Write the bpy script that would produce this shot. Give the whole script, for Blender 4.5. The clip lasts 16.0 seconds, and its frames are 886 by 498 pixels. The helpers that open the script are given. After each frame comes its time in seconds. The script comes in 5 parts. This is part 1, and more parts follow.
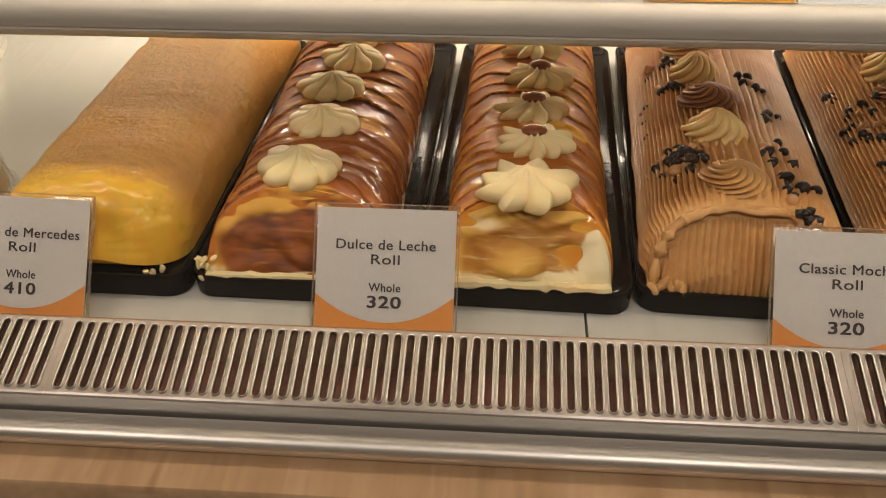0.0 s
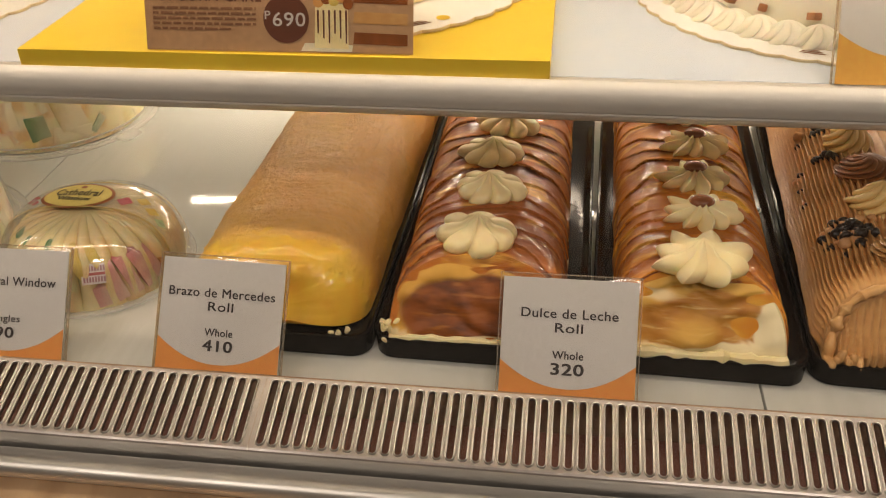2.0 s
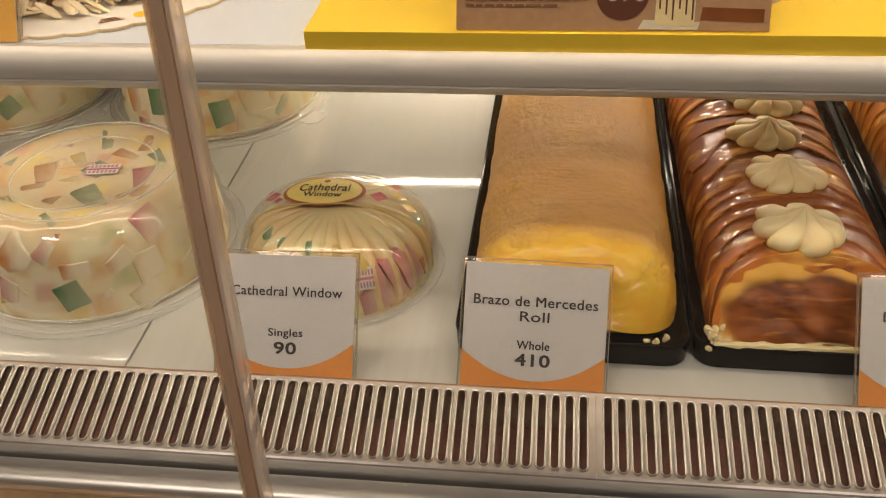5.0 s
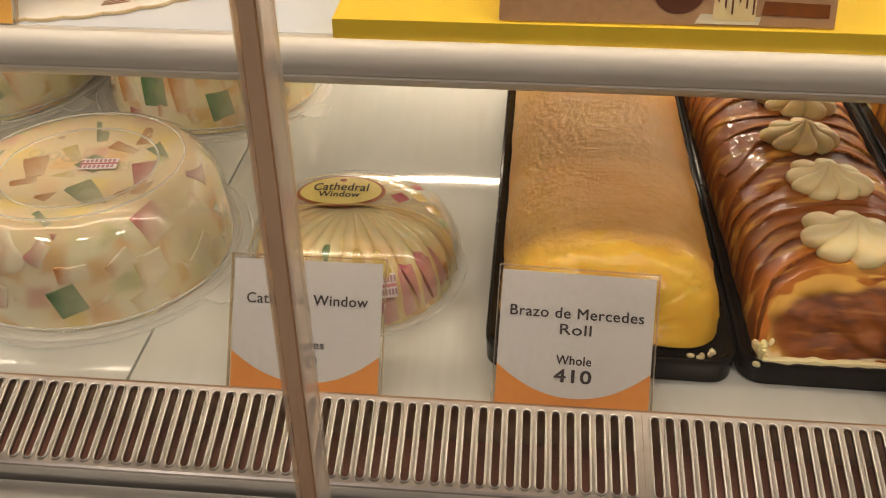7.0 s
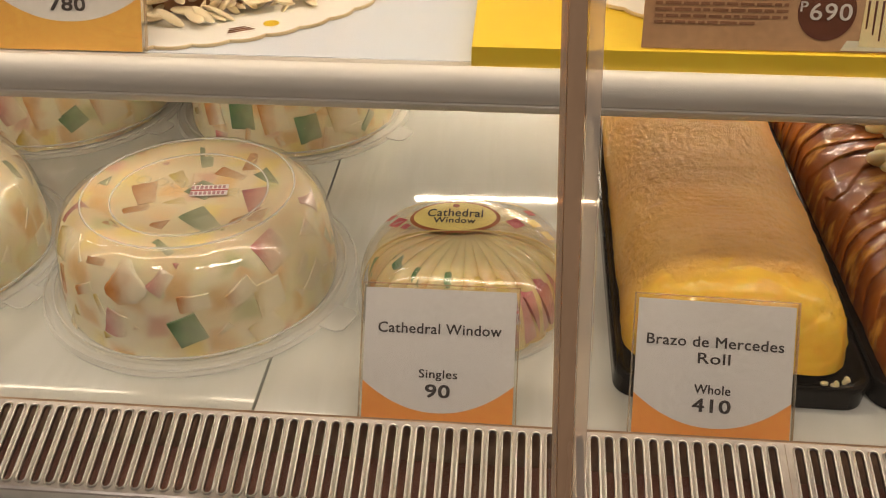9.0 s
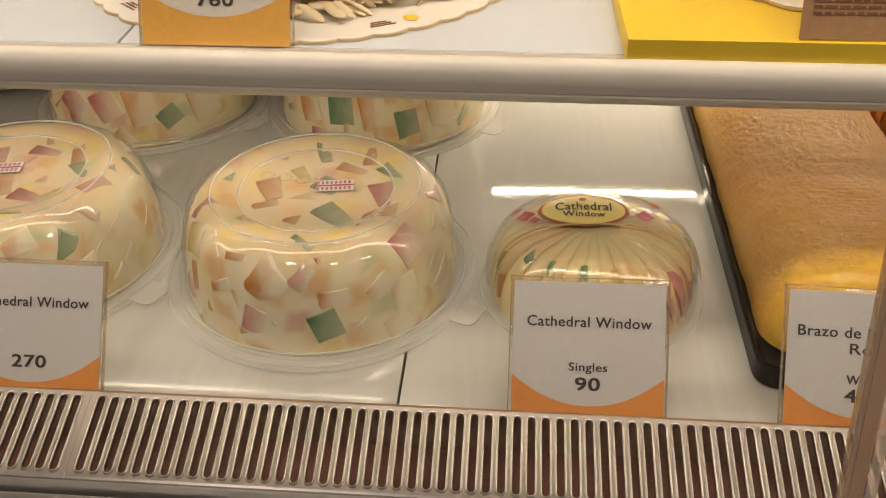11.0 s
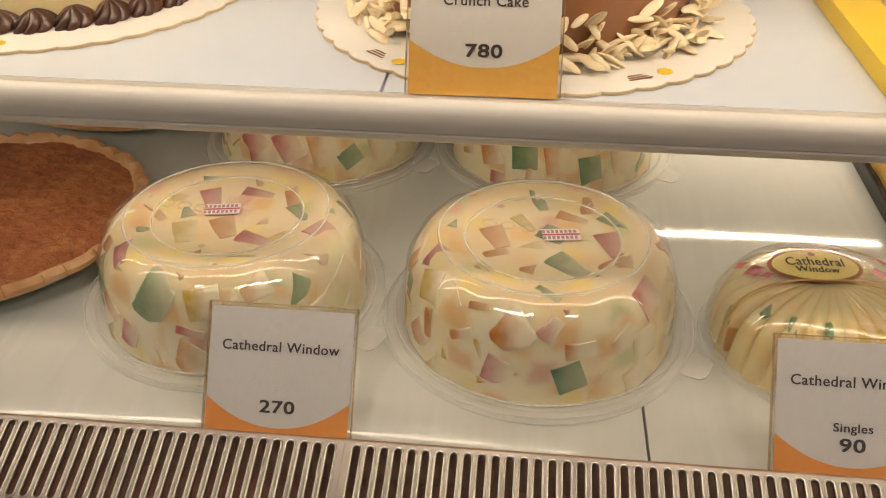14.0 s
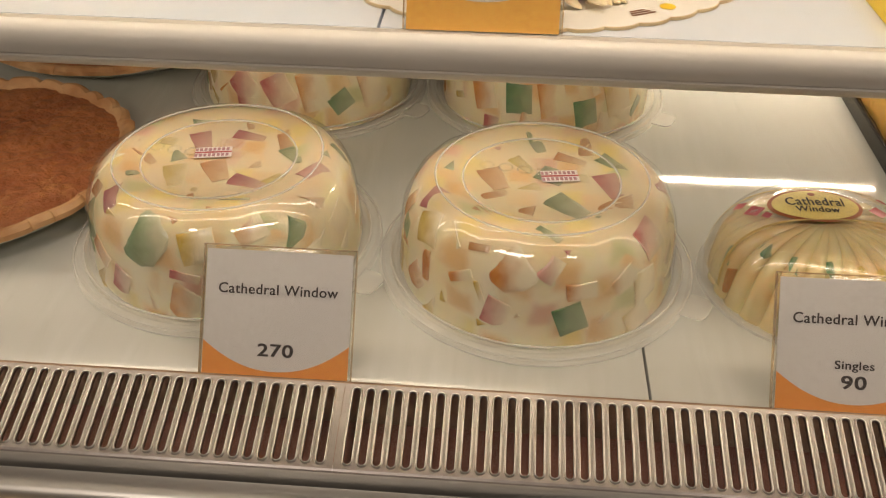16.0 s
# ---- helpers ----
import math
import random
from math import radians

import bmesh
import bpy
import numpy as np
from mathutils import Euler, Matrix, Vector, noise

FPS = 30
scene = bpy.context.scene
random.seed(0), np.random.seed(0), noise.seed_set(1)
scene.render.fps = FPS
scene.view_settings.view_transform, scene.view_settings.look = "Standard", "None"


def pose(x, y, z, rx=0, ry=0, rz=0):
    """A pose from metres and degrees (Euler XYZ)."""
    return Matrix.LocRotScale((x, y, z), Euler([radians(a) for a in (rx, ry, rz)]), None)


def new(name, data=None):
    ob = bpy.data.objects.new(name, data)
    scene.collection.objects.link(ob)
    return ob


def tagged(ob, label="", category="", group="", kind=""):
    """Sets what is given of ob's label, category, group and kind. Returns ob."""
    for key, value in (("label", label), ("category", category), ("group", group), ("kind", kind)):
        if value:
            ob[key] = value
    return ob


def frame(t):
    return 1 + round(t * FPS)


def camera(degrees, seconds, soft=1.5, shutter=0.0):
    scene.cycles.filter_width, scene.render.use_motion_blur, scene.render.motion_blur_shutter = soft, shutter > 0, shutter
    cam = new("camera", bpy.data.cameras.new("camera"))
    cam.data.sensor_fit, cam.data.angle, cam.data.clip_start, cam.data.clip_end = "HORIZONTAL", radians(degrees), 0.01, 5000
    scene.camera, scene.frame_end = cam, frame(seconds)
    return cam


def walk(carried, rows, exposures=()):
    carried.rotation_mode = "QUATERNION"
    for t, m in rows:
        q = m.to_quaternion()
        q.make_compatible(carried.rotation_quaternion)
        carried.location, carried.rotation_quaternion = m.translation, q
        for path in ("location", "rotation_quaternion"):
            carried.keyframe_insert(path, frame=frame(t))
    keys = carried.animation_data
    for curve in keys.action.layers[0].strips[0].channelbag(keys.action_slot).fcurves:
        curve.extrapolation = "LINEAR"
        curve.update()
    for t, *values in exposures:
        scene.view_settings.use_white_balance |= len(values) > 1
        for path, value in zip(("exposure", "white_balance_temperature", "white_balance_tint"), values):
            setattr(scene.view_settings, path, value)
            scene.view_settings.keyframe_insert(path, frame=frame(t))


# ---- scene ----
cam = camera(51.6, 16.0, soft=1.0)
METRES, EYE = 0.712, 1.27
BASE = (pose(0, 0, EYE) @ pose(0, 0, 0, 0, 0, -1.107) @ pose(0, 0, 0, 0, -0.494, 0)
        @ pose(0, 0, 0, -84.0, 0, 0) @ pose(0, 0, 0, 0, 0, 7.5))
ROWS = [
    (0.0, 0.0, 0.0, 0.0, -5.93, 48.84, -5.21),
    (0.5, -0.0109, -0.0011, 0.0001, -5.92, 48.93, -5.35),
    (1.0, -0.0423, -0.0118, -0.0017, -5.58, 49.34, -6.37),
    (1.5, -0.0816, -0.0236, -0.0062, -5.04, 49.88, -7.35),
    (2.0, -0.1183, -0.0351, -0.0156, -4.62, 50.62, -8.45),
    (2.5, -0.1534, -0.0389, -0.0262, -4.59, 51.1, -10.02),
    (3.0, -0.1881, -0.0288, -0.0324, -4.96, 50.14, -10.5),
    (3.5, -0.2488, -0.0088, -0.0289, -4.83, 49.06, -9.37),
    (4.0, -0.3203, 0.0002, -0.0214, -4.42, 48.11, -8.75),
    (4.5, -0.3804, 0.0077, 0.006, -4.09, 48.2, -7.8),
    (7.0, -0.477, 0.0525, 0.0729, -6.26, 48.08, -5.88),
    (7.5, -0.5115, 0.0523, 0.0725, -5.57, 48.68, -6.45),
    (8.0, -0.5384, 0.0525, 0.0768, -5.83, 49.08, -5.88),
    (10.5, -0.6688, 0.0708, 0.0707, -6.22, 48.35, -5.51),
    (11.0, -0.703, 0.0728, 0.0626, -5.96, 48.57, -5.3),
    (11.5, -0.7334, 0.0744, 0.0553, -6.23, 48.79, -5.42),
    (12.0, -0.768, 0.0757, 0.0477, -6.26, 48.99, -6.28),
    (12.5, -0.8069, 0.0726, 0.0472, -6.16, 49.86, -6.93),
    (13.0, -0.8422, 0.0742, 0.0467, -6.41, 50.16, -7.08),
    (13.5, -0.8809, 0.0784, 0.0502, -6.44, 50.37, -6.97),
    (14.0, -0.9022, 0.0831, 0.0568, -6.46, 50.47, -6.68),
    (14.5, -0.9124, 0.0912, 0.0601, -7.04, 49.96, -5.93),
    (15.0, -0.9222, 0.1006, 0.054, -7.36, 48.8, -6.32),
    (15.5, -0.922, 0.1018, 0.0542, -7.13, 48.27, -6.13),
    (16.0, -0.9161, 0.1033, 0.055, -7.01, 47.9, -5.48),
]
walk(cam, [(t, BASE @ pose(METRES * x, METRES * y, METRES * z, 90 + pitch, roll, yaw)) for t, x, y, z, yaw, pitch, roll in ROWS])

# ---- light ----
world = bpy.data.worlds.new("world")
scene.world = world
world.use_nodes = True
world.node_tree.nodes["Background"].inputs[0].default_value = (1.0, 0.86, 0.7, 1)
world.node_tree.nodes["Background"].inputs[1].default_value = 0.05


def area_lamp(name, place, size_x, size_y, watts, colour, tip=0.0):
    data = bpy.data.lights.new(name, "AREA")
    data.shape, data.size, data.size_y = "RECTANGLE", size_x, size_y
    data.energy, data.color = watts, colour
    ob = new(name, data)
    ob.matrix_world = pose(*place, tip, 0, 0)
    return ob


WARM = (1.0, 0.805, 0.615)
area_lamp("case_lamp", (-0.35, 0.50, 1.322), 2.4, 0.06, 7.2, WARM, 79)
area_lamp("shelf_lamp", (0.152, 0.898, 1.049), 1.38, 0.006, 2.9, WARM, -22)
# Unseen lamps behind the nosing: inferred at left, a weak added fill at right.
for px, wide, watts in ((0.16, 1.36, 0.06), (-1.06, 0.98, 0.44)):
    area_lamp("nosing_fill", (px, 0.546, 1.0555), wide, 0.010, watts, WARM, 48)
for px, py in ((-1.3, -1.2), (0.6, -1.2)):
    area_lamp("room_lamp", (px, py, 2.88), 0.5, 0.5, 18.0, (1.0, 0.855, 0.735))


# ---- materials ----
def shader(name):
    m = bpy.data.materials.new(name)
    m.use_nodes = True
    return m, m.node_tree.nodes, m.node_tree.links, m.node_tree.nodes["Principled BSDF"]


def mixed(nodes, links, fac, a, b):
    """Colour mix of a and b (colours or sockets) by the socket fac."""
    n = nodes.new("ShaderNodeMix")
    n.data_type = "RGBA"
    links.new(fac, n.inputs[0])
    for i, v in ((6, a), (7, b)):
        if isinstance(v, tuple):
            n.inputs[i].default_value = (*v, 1)
        else:
            links.new(v, n.inputs[i])
    return n.outputs[2]


def noise_at(nodes, links, scale, detail=4.0, stretch=(1, 1, 1), rough=0.55):
    co = nodes.new("ShaderNodeTexCoord")
    mp = nodes.new("ShaderNodeMapping")
    mp.inputs["Scale"].default_value = stretch
    links.new(co.outputs["Object"], mp.inputs[0])
    n = nodes.new("ShaderNodeTexNoise")
    n.inputs["Scale"].default_value, n.inputs["Detail"].default_value, n.inputs["Roughness"].default_value = scale, detail, rough
    links.new(mp.outputs[0], n.inputs[0])
    return n.outputs["Fac"]


def ramp(nodes, links, fac, lo, hi):
    r = nodes.new("ShaderNodeMapRange")
    r.inputs[1].default_value, r.inputs[2].default_value = lo, hi
    links.new(fac, r.inputs[0])
    return r.outputs[0]


def stuff(name, light, dark, rough=0.5, metal=0.0, big=8.0, fine=120.0, bump=0.2, depth=0.001, coat=0.0,
          sub=0.0, stretch=(1, 1, 1), spread=(0.35, 0.65), rough_var=0.1, third=None, third_scale=20.0):
    """A surface that varies at two scales between two colours, with a fine relief."""
    m, nodes, links, b = shader(name)
    n1, n2 = noise_at(nodes, links, big, 4, stretch), noise_at(nodes, links, fine, 4, stretch)
    col = mixed(nodes, links, ramp(nodes, links, n1, *spread), light, dark)
    if third:
        col = mixed(nodes, links, ramp(nodes, links, noise_at(nodes, links, third_scale, 6, stretch, 0.65), 0.56, 0.7), col, third)
    fine_mix = nodes.new("ShaderNodeMix")
    fine_mix.data_type, fine_mix.blend_type = "RGBA", "OVERLAY"
    fine_mix.inputs[0].default_value = 0.25
    links.new(col, fine_mix.inputs[6])
    links.new(n2, fine_mix.inputs[7])
    links.new(fine_mix.outputs[2], b.inputs["Base Color"])
    rr = nodes.new("ShaderNodeMapRange")
    rr.inputs[3].default_value, rr.inputs[4].default_value = max(0.02, rough - rough_var), min(1, rough + rough_var)
    links.new(n1, rr.inputs[0])
    links.new(rr.outputs[0], b.inputs["Roughness"])
    b.inputs["Metallic"].default_value = metal
    b.inputs["Coat Weight"].default_value = coat
    b.inputs["Coat Roughness"].default_value = 0.08
    if sub:
        b.inputs["Subsurface Weight"].default_value = sub
        b.inputs["Subsurface Radius"].default_value = (0.01, 0.006, 0.003)
        b.inputs["Subsurface Scale"].default_value = 0.5
    if bump:
        bp = nodes.new("ShaderNodeBump")
        bp.inputs["Strength"].default_value, bp.inputs["Distance"].default_value = bump, depth
        links.new(n2, bp.inputs["Height"])
        links.new(bp.outputs[0], b.inputs["Normal"])
    return m


def clear(name, tint=(0.98, 0.98, 0.97), ior=1.45, rough=0.02, milk=0.0, wave=0.0):
    """Thin clear plastic or glass: it lets light straight through and mirrors by Fresnel."""
    m, nodes, links, b = shader(name)
    nodes.remove(b)
    out = nodes["Material Output"]
    tr, gl, fr, pw, mx = (nodes.new("ShaderNode" + n) for n in ("BsdfTransparent", "BsdfGlossy", "LayerWeight", "Math", "MixShader"))
    tr.inputs[0].default_value = (*tint, 1)
    gl.inputs["Roughness"].default_value = rough
    fr.inputs[0].default_value = 0.5
    pw.operation = "POWER"
    pw.inputs[1].default_value = 4.0
    links.new(fr.outputs["Facing"], pw.inputs[0])
    rf = nodes.new("ShaderNodeMapRange")
    rf.inputs[3].default_value, rf.inputs[4].default_value = ((ior - 1) / (ior + 1)) ** 2, 0.55
    links.new(pw.outputs[0], rf.inputs[0])
    links.new(rf.outputs[0], mx.inputs[0])
    links.new(tr.outputs[0], mx.inputs[1])
    links.new(gl.outputs[0], mx.inputs[2])
    last = mx.outputs[0]
    if wave:
        bp = nodes.new("ShaderNodeBump")
        bp.inputs["Strength"].default_value, bp.inputs["Distance"].default_value = wave, 0.004
        links.new(noise_at(nodes, links, 24, 1), bp.inputs["Height"])
        links.new(bp.outputs[0], gl.inputs["Normal"])
    if milk:
        df, m2 = nodes.new("ShaderNodeBsdfDiffuse"), nodes.new("ShaderNodeMixShader")
        df.inputs[0].default_value = (0.85, 0.84, 0.8, 1)
        m2.inputs[0].default_value = milk
        links.new(last, m2.inputs[1])
        links.new(df.outputs[0], m2.inputs[2])
        last = m2.outputs[0]
    links.new(last, out.inputs[0])
    return m


def glow(name, colour, strength):
    m, nodes, links, b = shader(name)
    b.inputs["Base Color"].default_value = (0.8, 0.8, 0.8, 1)
    b.inputs["Emission Color"].default_value = (*colour, 1)
    b.inputs["Emission Strength"].default_value = strength
    return m


DECK = stuff("white_deck", (0.70, 0.715, 0.675), (0.65, 0.665, 0.625), 0.06, 0.12, big=3, fine=170, bump=0.05, depth=0.0003, rough_var=0.02, stretch=(1, 0.07, 1))
SHELF = stuff("white_shelf", (0.72, 0.79, 0.90), (0.69, 0.76, 0.87), 0.15, big=3, fine=60, bump=0.02, depth=0.0004, rough_var=0.05)
WHITE = stuff("white_panel", (0.76, 0.75, 0.72), (0.72, 0.71, 0.68), 0.4, big=2, fine=40, bump=0.03)
STEEL = stuff("brushed_steel", (0.80, 0.78, 0.745), (0.72, 0.70, 0.665), 0.40, 0.9, big=4, fine=300, bump=0.08, depth=0.0003, stretch=(0.05, 1, 1))
# Paler copy of the grille steel: the rims' highlights put into the colour.
RIM = stuff("rim_highlight", (0.92, 0.90, 0.87), (0.80, 0.78, 0.75), 0.36, 1.0, big=30, fine=220, bump=0.12, depth=0.0003)
GRILLE = stuff("grille_steel", (0.38, 0.35, 0.335), (0.29, 0.26, 0.25), 0.34, 1.0, big=7, fine=220, bump=0.08, depth=0.0002)
ALU = stuff("satin_aluminium", (0.76, 0.74, 0.705), (0.70, 0.68, 0.645), 0.46, 0.30, big=3, fine=200, bump=0.05, depth=0.0003, stretch=(0.05, 1, 1))
DARK = stuff("dark_laminate", (0.035, 0.028, 0.024), (0.02, 0.017, 0.015), 0.5, big=5, fine=80)
DUCT = stuff("duct_brown", (0.30, 0.115, 0.075), (0.17, 0.06, 0.04), 0.5, big=18, fine=90, third=(0.20, 0.08, 0.03), third_scale=9)
WOOD = stuff("wood_ledge", (0.58, 0.39, 0.225), (0.46, 0.285, 0.15), 0.45, big=30, fine=180, stretch=(1, 0.08, 1), bump=0.15, depth=0.0006, third=(0.38, 0.22, 0.11), third_scale=55)
BLACK = stuff("black_plastic", (0.009, 0.008, 0.008), (0.015, 0.013, 0.012), 0.14, big=20, fine=150, bump=0.05, depth=0.0006, rough_var=0.06)
BLACK.node_tree.nodes["Principled BSDF"].inputs["Specular IOR Level"].default_value = 0.12
CARD = stuff("card_white", (0.68, 0.665, 0.65), (0.65, 0.635, 0.62), 0.55, big=10, fine=300, bump=0.02)
ORANGE = stuff("card_orange", (0.82, 0.33, 0.07), (0.76, 0.29, 0.055), 0.5, big=12, fine=300, bump=0.02)
AMBER = stuff("card_amber", (0.74, 0.42, 0.09), (0.70, 0.38, 0.075), 0.5, big=12, fine=300, bump=0.02)
INK = stuff("ink", (0.05, 0.04, 0.04), (0.03, 0.025, 0.025), 0.6, bump=0)
BROWN_INK = stuff("brown_ink", (0.14, 0.045, 0.025), (0.10, 0.03, 0.018), 0.5, bump=0)
SOFT_INK = stuff("soft_brown_ink", (0.27, 0.13, 0.07), (0.23, 0.105, 0.055), 0.5, bump=0)
PAPER = stuff("kraft_print", (0.52, 0.33, 0.19), (0.44, 0.26, 0.14), 0.45, big=14, fine=200, bump=0.02)
YELLOW = stuff("yellow_paint", (0.92, 0.67, 0.05), (0.89, 0.62, 0.04), 0.45, big=6, fine=150, bump=0.06)
BOARD = stuff("cake_card", (0.89, 0.89, 0.87), (0.86, 0.86, 0.82), 0.5, big=10, fine=150, bump=0.06)
BOARD_EDGE = stuff("cake_card_edge", (0.74, 0.62, 0.40), (0.64, 0.50, 0.30), 0.6, big=30, fine=150)
CREAM = stuff("butter_cream", (0.93, 0.81, 0.49), (0.90, 0.75, 0.41), 0.42, big=40, fine=200, bump=0.08, depth=0.0006, sub=0.25)
CREAM_WHITE = stuff("white_frosting", (0.84, 0.80, 0.68), (0.80, 0.75, 0.60), 0.45, big=30, fine=200, bump=0.1, depth=0.0006, sub=0.2)
CARAMEL = stuff("caramel_dollop", (0.30, 0.10, 0.03), (0.20, 0.06, 0.018), 0.25, big=60, fine=200, coat=0.4)
MOCHA = stuff("mocha_cream", (0.65, 0.38, 0.15), (0.52, 0.27, 0.09), 0.40, big=25, fine=180, bump=0.15, depth=0.0006)
MOCHA_ROSE = stuff("mocha_rose_cream", (0.62, 0.36, 0.13), (0.52, 0.27, 0.085), 0.36, big=40, fine=180, bump=0.1, depth=0.0005)
SWIRL = stuff("pale_mocha_cream", (0.84, 0.64, 0.30), (0.78, 0.55, 0.22), 0.4, big=40, fine=200, bump=0.08, depth=0.0006, sub=0.2)
MOCHA_DARK = stuff("mocha_dark_cream", (0.36, 0.16, 0.07), (0.27, 0.11, 0.045), 0.4, big=40, fine=200, bump=0.1, depth=0.0005)
CHIP = stuff("chocolate_chip", (0.012, 0.008, 0.007), (0.02, 0.012, 0.009), 0.3, bump=0.05)
CHIP_TAN = stuff("butterscotch_chip", (0.60, 0.33, 0.15), (0.52, 0.27, 0.11), 0.4, bump=0.05)
CHOCOLATE = stuff("chocolate_icing", (0.36, 0.165, 0.075), (0.30, 0.13, 0.055), 0.3, big=12, fine=100, bump=0.12, depth=0.0008, coat=0.2)
CHOC_DARK = stuff("dark_chocolate_piping", (0.085, 0.032, 0.018), (0.06, 0.022, 0.013), 0.3, big=40, fine=150, bump=0.1)
ALMOND = stuff("almond_sliver", (0.92, 0.82, 0.60), (0.86, 0.72, 0.48), 0.5, big=60, fine=300, bump=0.15)
PIE = stuff("pie_filling", (0.42, 0.155, 0.05), (0.29, 0.09, 0.028), 0.5, big=26, fine=120, bump=1.0, depth=0.005, third=(0.50, 0.23, 0.075), third_scale=75)
CRUST = stuff("pie_crust", (0.64, 0.40, 0.20), (0.46, 0.23, 0.09), 0.6, big=30, fine=160, bump=0.4, depth=0.001)
PAN = stuff("foil_pan", (0.62, 0.66, 0.60), (0.52, 0.56, 0.5), 0.3, 0.9, big=30, fine=120, bump=0.2)
GEL = stuff("milk_gelatin", (0.92, 0.85, 0.64), (0.90, 0.77, 0.51), 0.30, big=24, fine=90, bump=0.04, depth=0.0006, sub=0.35, spread=(0.42, 0.64), third=(0.84, 0.80, 0.48), third_scale=17)


def clouded(m, scale, weight):
    """Tints the gelatin where soft coloured cubes lie sunk below its skin, and dulls its top with tan."""
    nodes, links = m.node_tree.nodes, m.node_tree.links
    b = nodes["Principled BSDF"]
    col = b.inputs["Base Color"].links[0].from_socket
    co, vo, sep, cr = (nodes.new("ShaderNode" + n) for n in ("TexCoord", "TexVoronoi", "SeparateColor", "ValToRGB"))
    vo.distance, vo.inputs["Scale"].default_value, vo.inputs["Randomness"].default_value = "CHEBYCHEV", scale, 0.9
    warp, add = nodes.new("ShaderNodeTexNoise"), nodes.new("ShaderNodeVectorMath")
    warp.inputs["Scale"].default_value = 34
    add.operation = "MULTIPLY_ADD"
    add.inputs[1].default_value = (0.014, 0.014, 0.014)
    links.new(co.outputs["Object"], warp.inputs[0])
    links.new(warp.outputs["Color"], add.inputs[0])
    links.new(co.outputs["Object"], add.inputs[2])
    links.new(add.outputs[0], vo.inputs["Vector"])
    links.new(vo.outputs["Color"], sep.inputs[0])
    el = cr.color_ramp.elements
    el[0].color, el[1].position, el[1].color = (0.74, 0.43, 0.15, 1), 0.22, (0.83, 0.66, 0.20, 1)
    for at, tone in ((0.42, (0.70, 0.36, 0.28)), (0.56, (0.54, 0.57, 0.28)), (0.68, (0.82, 0.50, 0.20)), (0.86, (0.88, 0.80, 0.48))):
        e = el.new(at)
        e.color = (*tone, 1)
    cr.color_ramp.interpolation = "CONSTANT"
    links.new(sep.outputs[0], cr.inputs[0])
    fade, amount = nodes.new("ShaderNodeMapRange"), nodes.new("ShaderNodeMath")
    fade.inputs[1].default_value, fade.inputs[2].default_value = 0.52, 0.12
    fade.interpolation_type = "SMOOTHSTEP"
    links.new(vo.outputs["Distance"], fade.inputs[0])
    amount.operation = "MULTIPLY"
    amount.inputs[1].default_value = weight
    links.new(fade.outputs[0], amount.inputs[0])
    # Tan over the top: dense cubes, plus the lid's dull reflection put into the colour.
    sz = nodes.new("ShaderNodeSeparateXYZ")
    links.new(co.outputs["Object"], sz.inputs[0])
    dulled_top = nodes.new("ShaderNodeMath")
    dulled_top.operation = "MULTIPLY"
    dulled_top.inputs[1].default_value = 0.5
    links.new(ramp(nodes, links, sz.outputs["Z"], 0.059, 0.067), dulled_top.inputs[0])
    col = mixed(nodes, links, dulled_top.outputs[0], col, (0.66, 0.47, 0.24))
    links.new(mixed(nodes, links, amount.outputs[0], col, cr.outputs[0]), b.inputs["Base Color"])


clouded(GEL, 44, 0.72)
GEL.node_tree.nodes["Principled BSDF"].inputs["Specular IOR Level"].default_value = 0.12
SAGE = stuff("pale_green_jelly", (0.42, 0.52, 0.28), (0.30, 0.42, 0.22), 0.2, big=70, fine=200, bump=0.04)
PINK = stuff("pink_jelly", (0.60, 0.20, 0.20), (0.42, 0.09, 0.11), 0.2, big=70, fine=200, bump=0.04)
PEACH = stuff("orange_jelly", (0.72, 0.40, 0.15), (0.60, 0.27, 0.08), 0.2, big=70, fine=200, bump=0.04)
LEMON = stuff("yellow_jelly", (0.72, 0.56, 0.16), (0.62, 0.44, 0.10), 0.2, big=70, fine=200, bump=0.04)
GEL_SINGLE = stuff("fluted_gelatin", (0.89, 0.76, 0.41), (0.84, 0.61, 0.31), 0.25, big=26, fine=90, bump=0.04, depth=0.0006, sub=0.3, coat=0.3, spread=(0.42, 0.62), third=(0.66, 0.66, 0.34), third_scale=22)
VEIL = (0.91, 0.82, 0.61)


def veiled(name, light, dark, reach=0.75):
    """Clear jelly, one side at the skin; a painted fade sinks the other into milky gelatin."""
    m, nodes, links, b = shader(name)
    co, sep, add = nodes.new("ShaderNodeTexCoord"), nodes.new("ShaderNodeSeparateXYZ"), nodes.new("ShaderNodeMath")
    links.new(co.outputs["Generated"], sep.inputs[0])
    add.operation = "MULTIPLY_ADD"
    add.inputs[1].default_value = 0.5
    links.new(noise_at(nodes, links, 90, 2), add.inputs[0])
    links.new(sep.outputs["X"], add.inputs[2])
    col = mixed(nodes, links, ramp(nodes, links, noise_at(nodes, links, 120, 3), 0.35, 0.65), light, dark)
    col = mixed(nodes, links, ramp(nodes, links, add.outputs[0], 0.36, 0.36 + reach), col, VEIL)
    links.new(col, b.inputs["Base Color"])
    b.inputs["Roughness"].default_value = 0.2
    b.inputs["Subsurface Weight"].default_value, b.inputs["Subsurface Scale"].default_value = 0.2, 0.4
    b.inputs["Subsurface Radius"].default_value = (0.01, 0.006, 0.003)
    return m


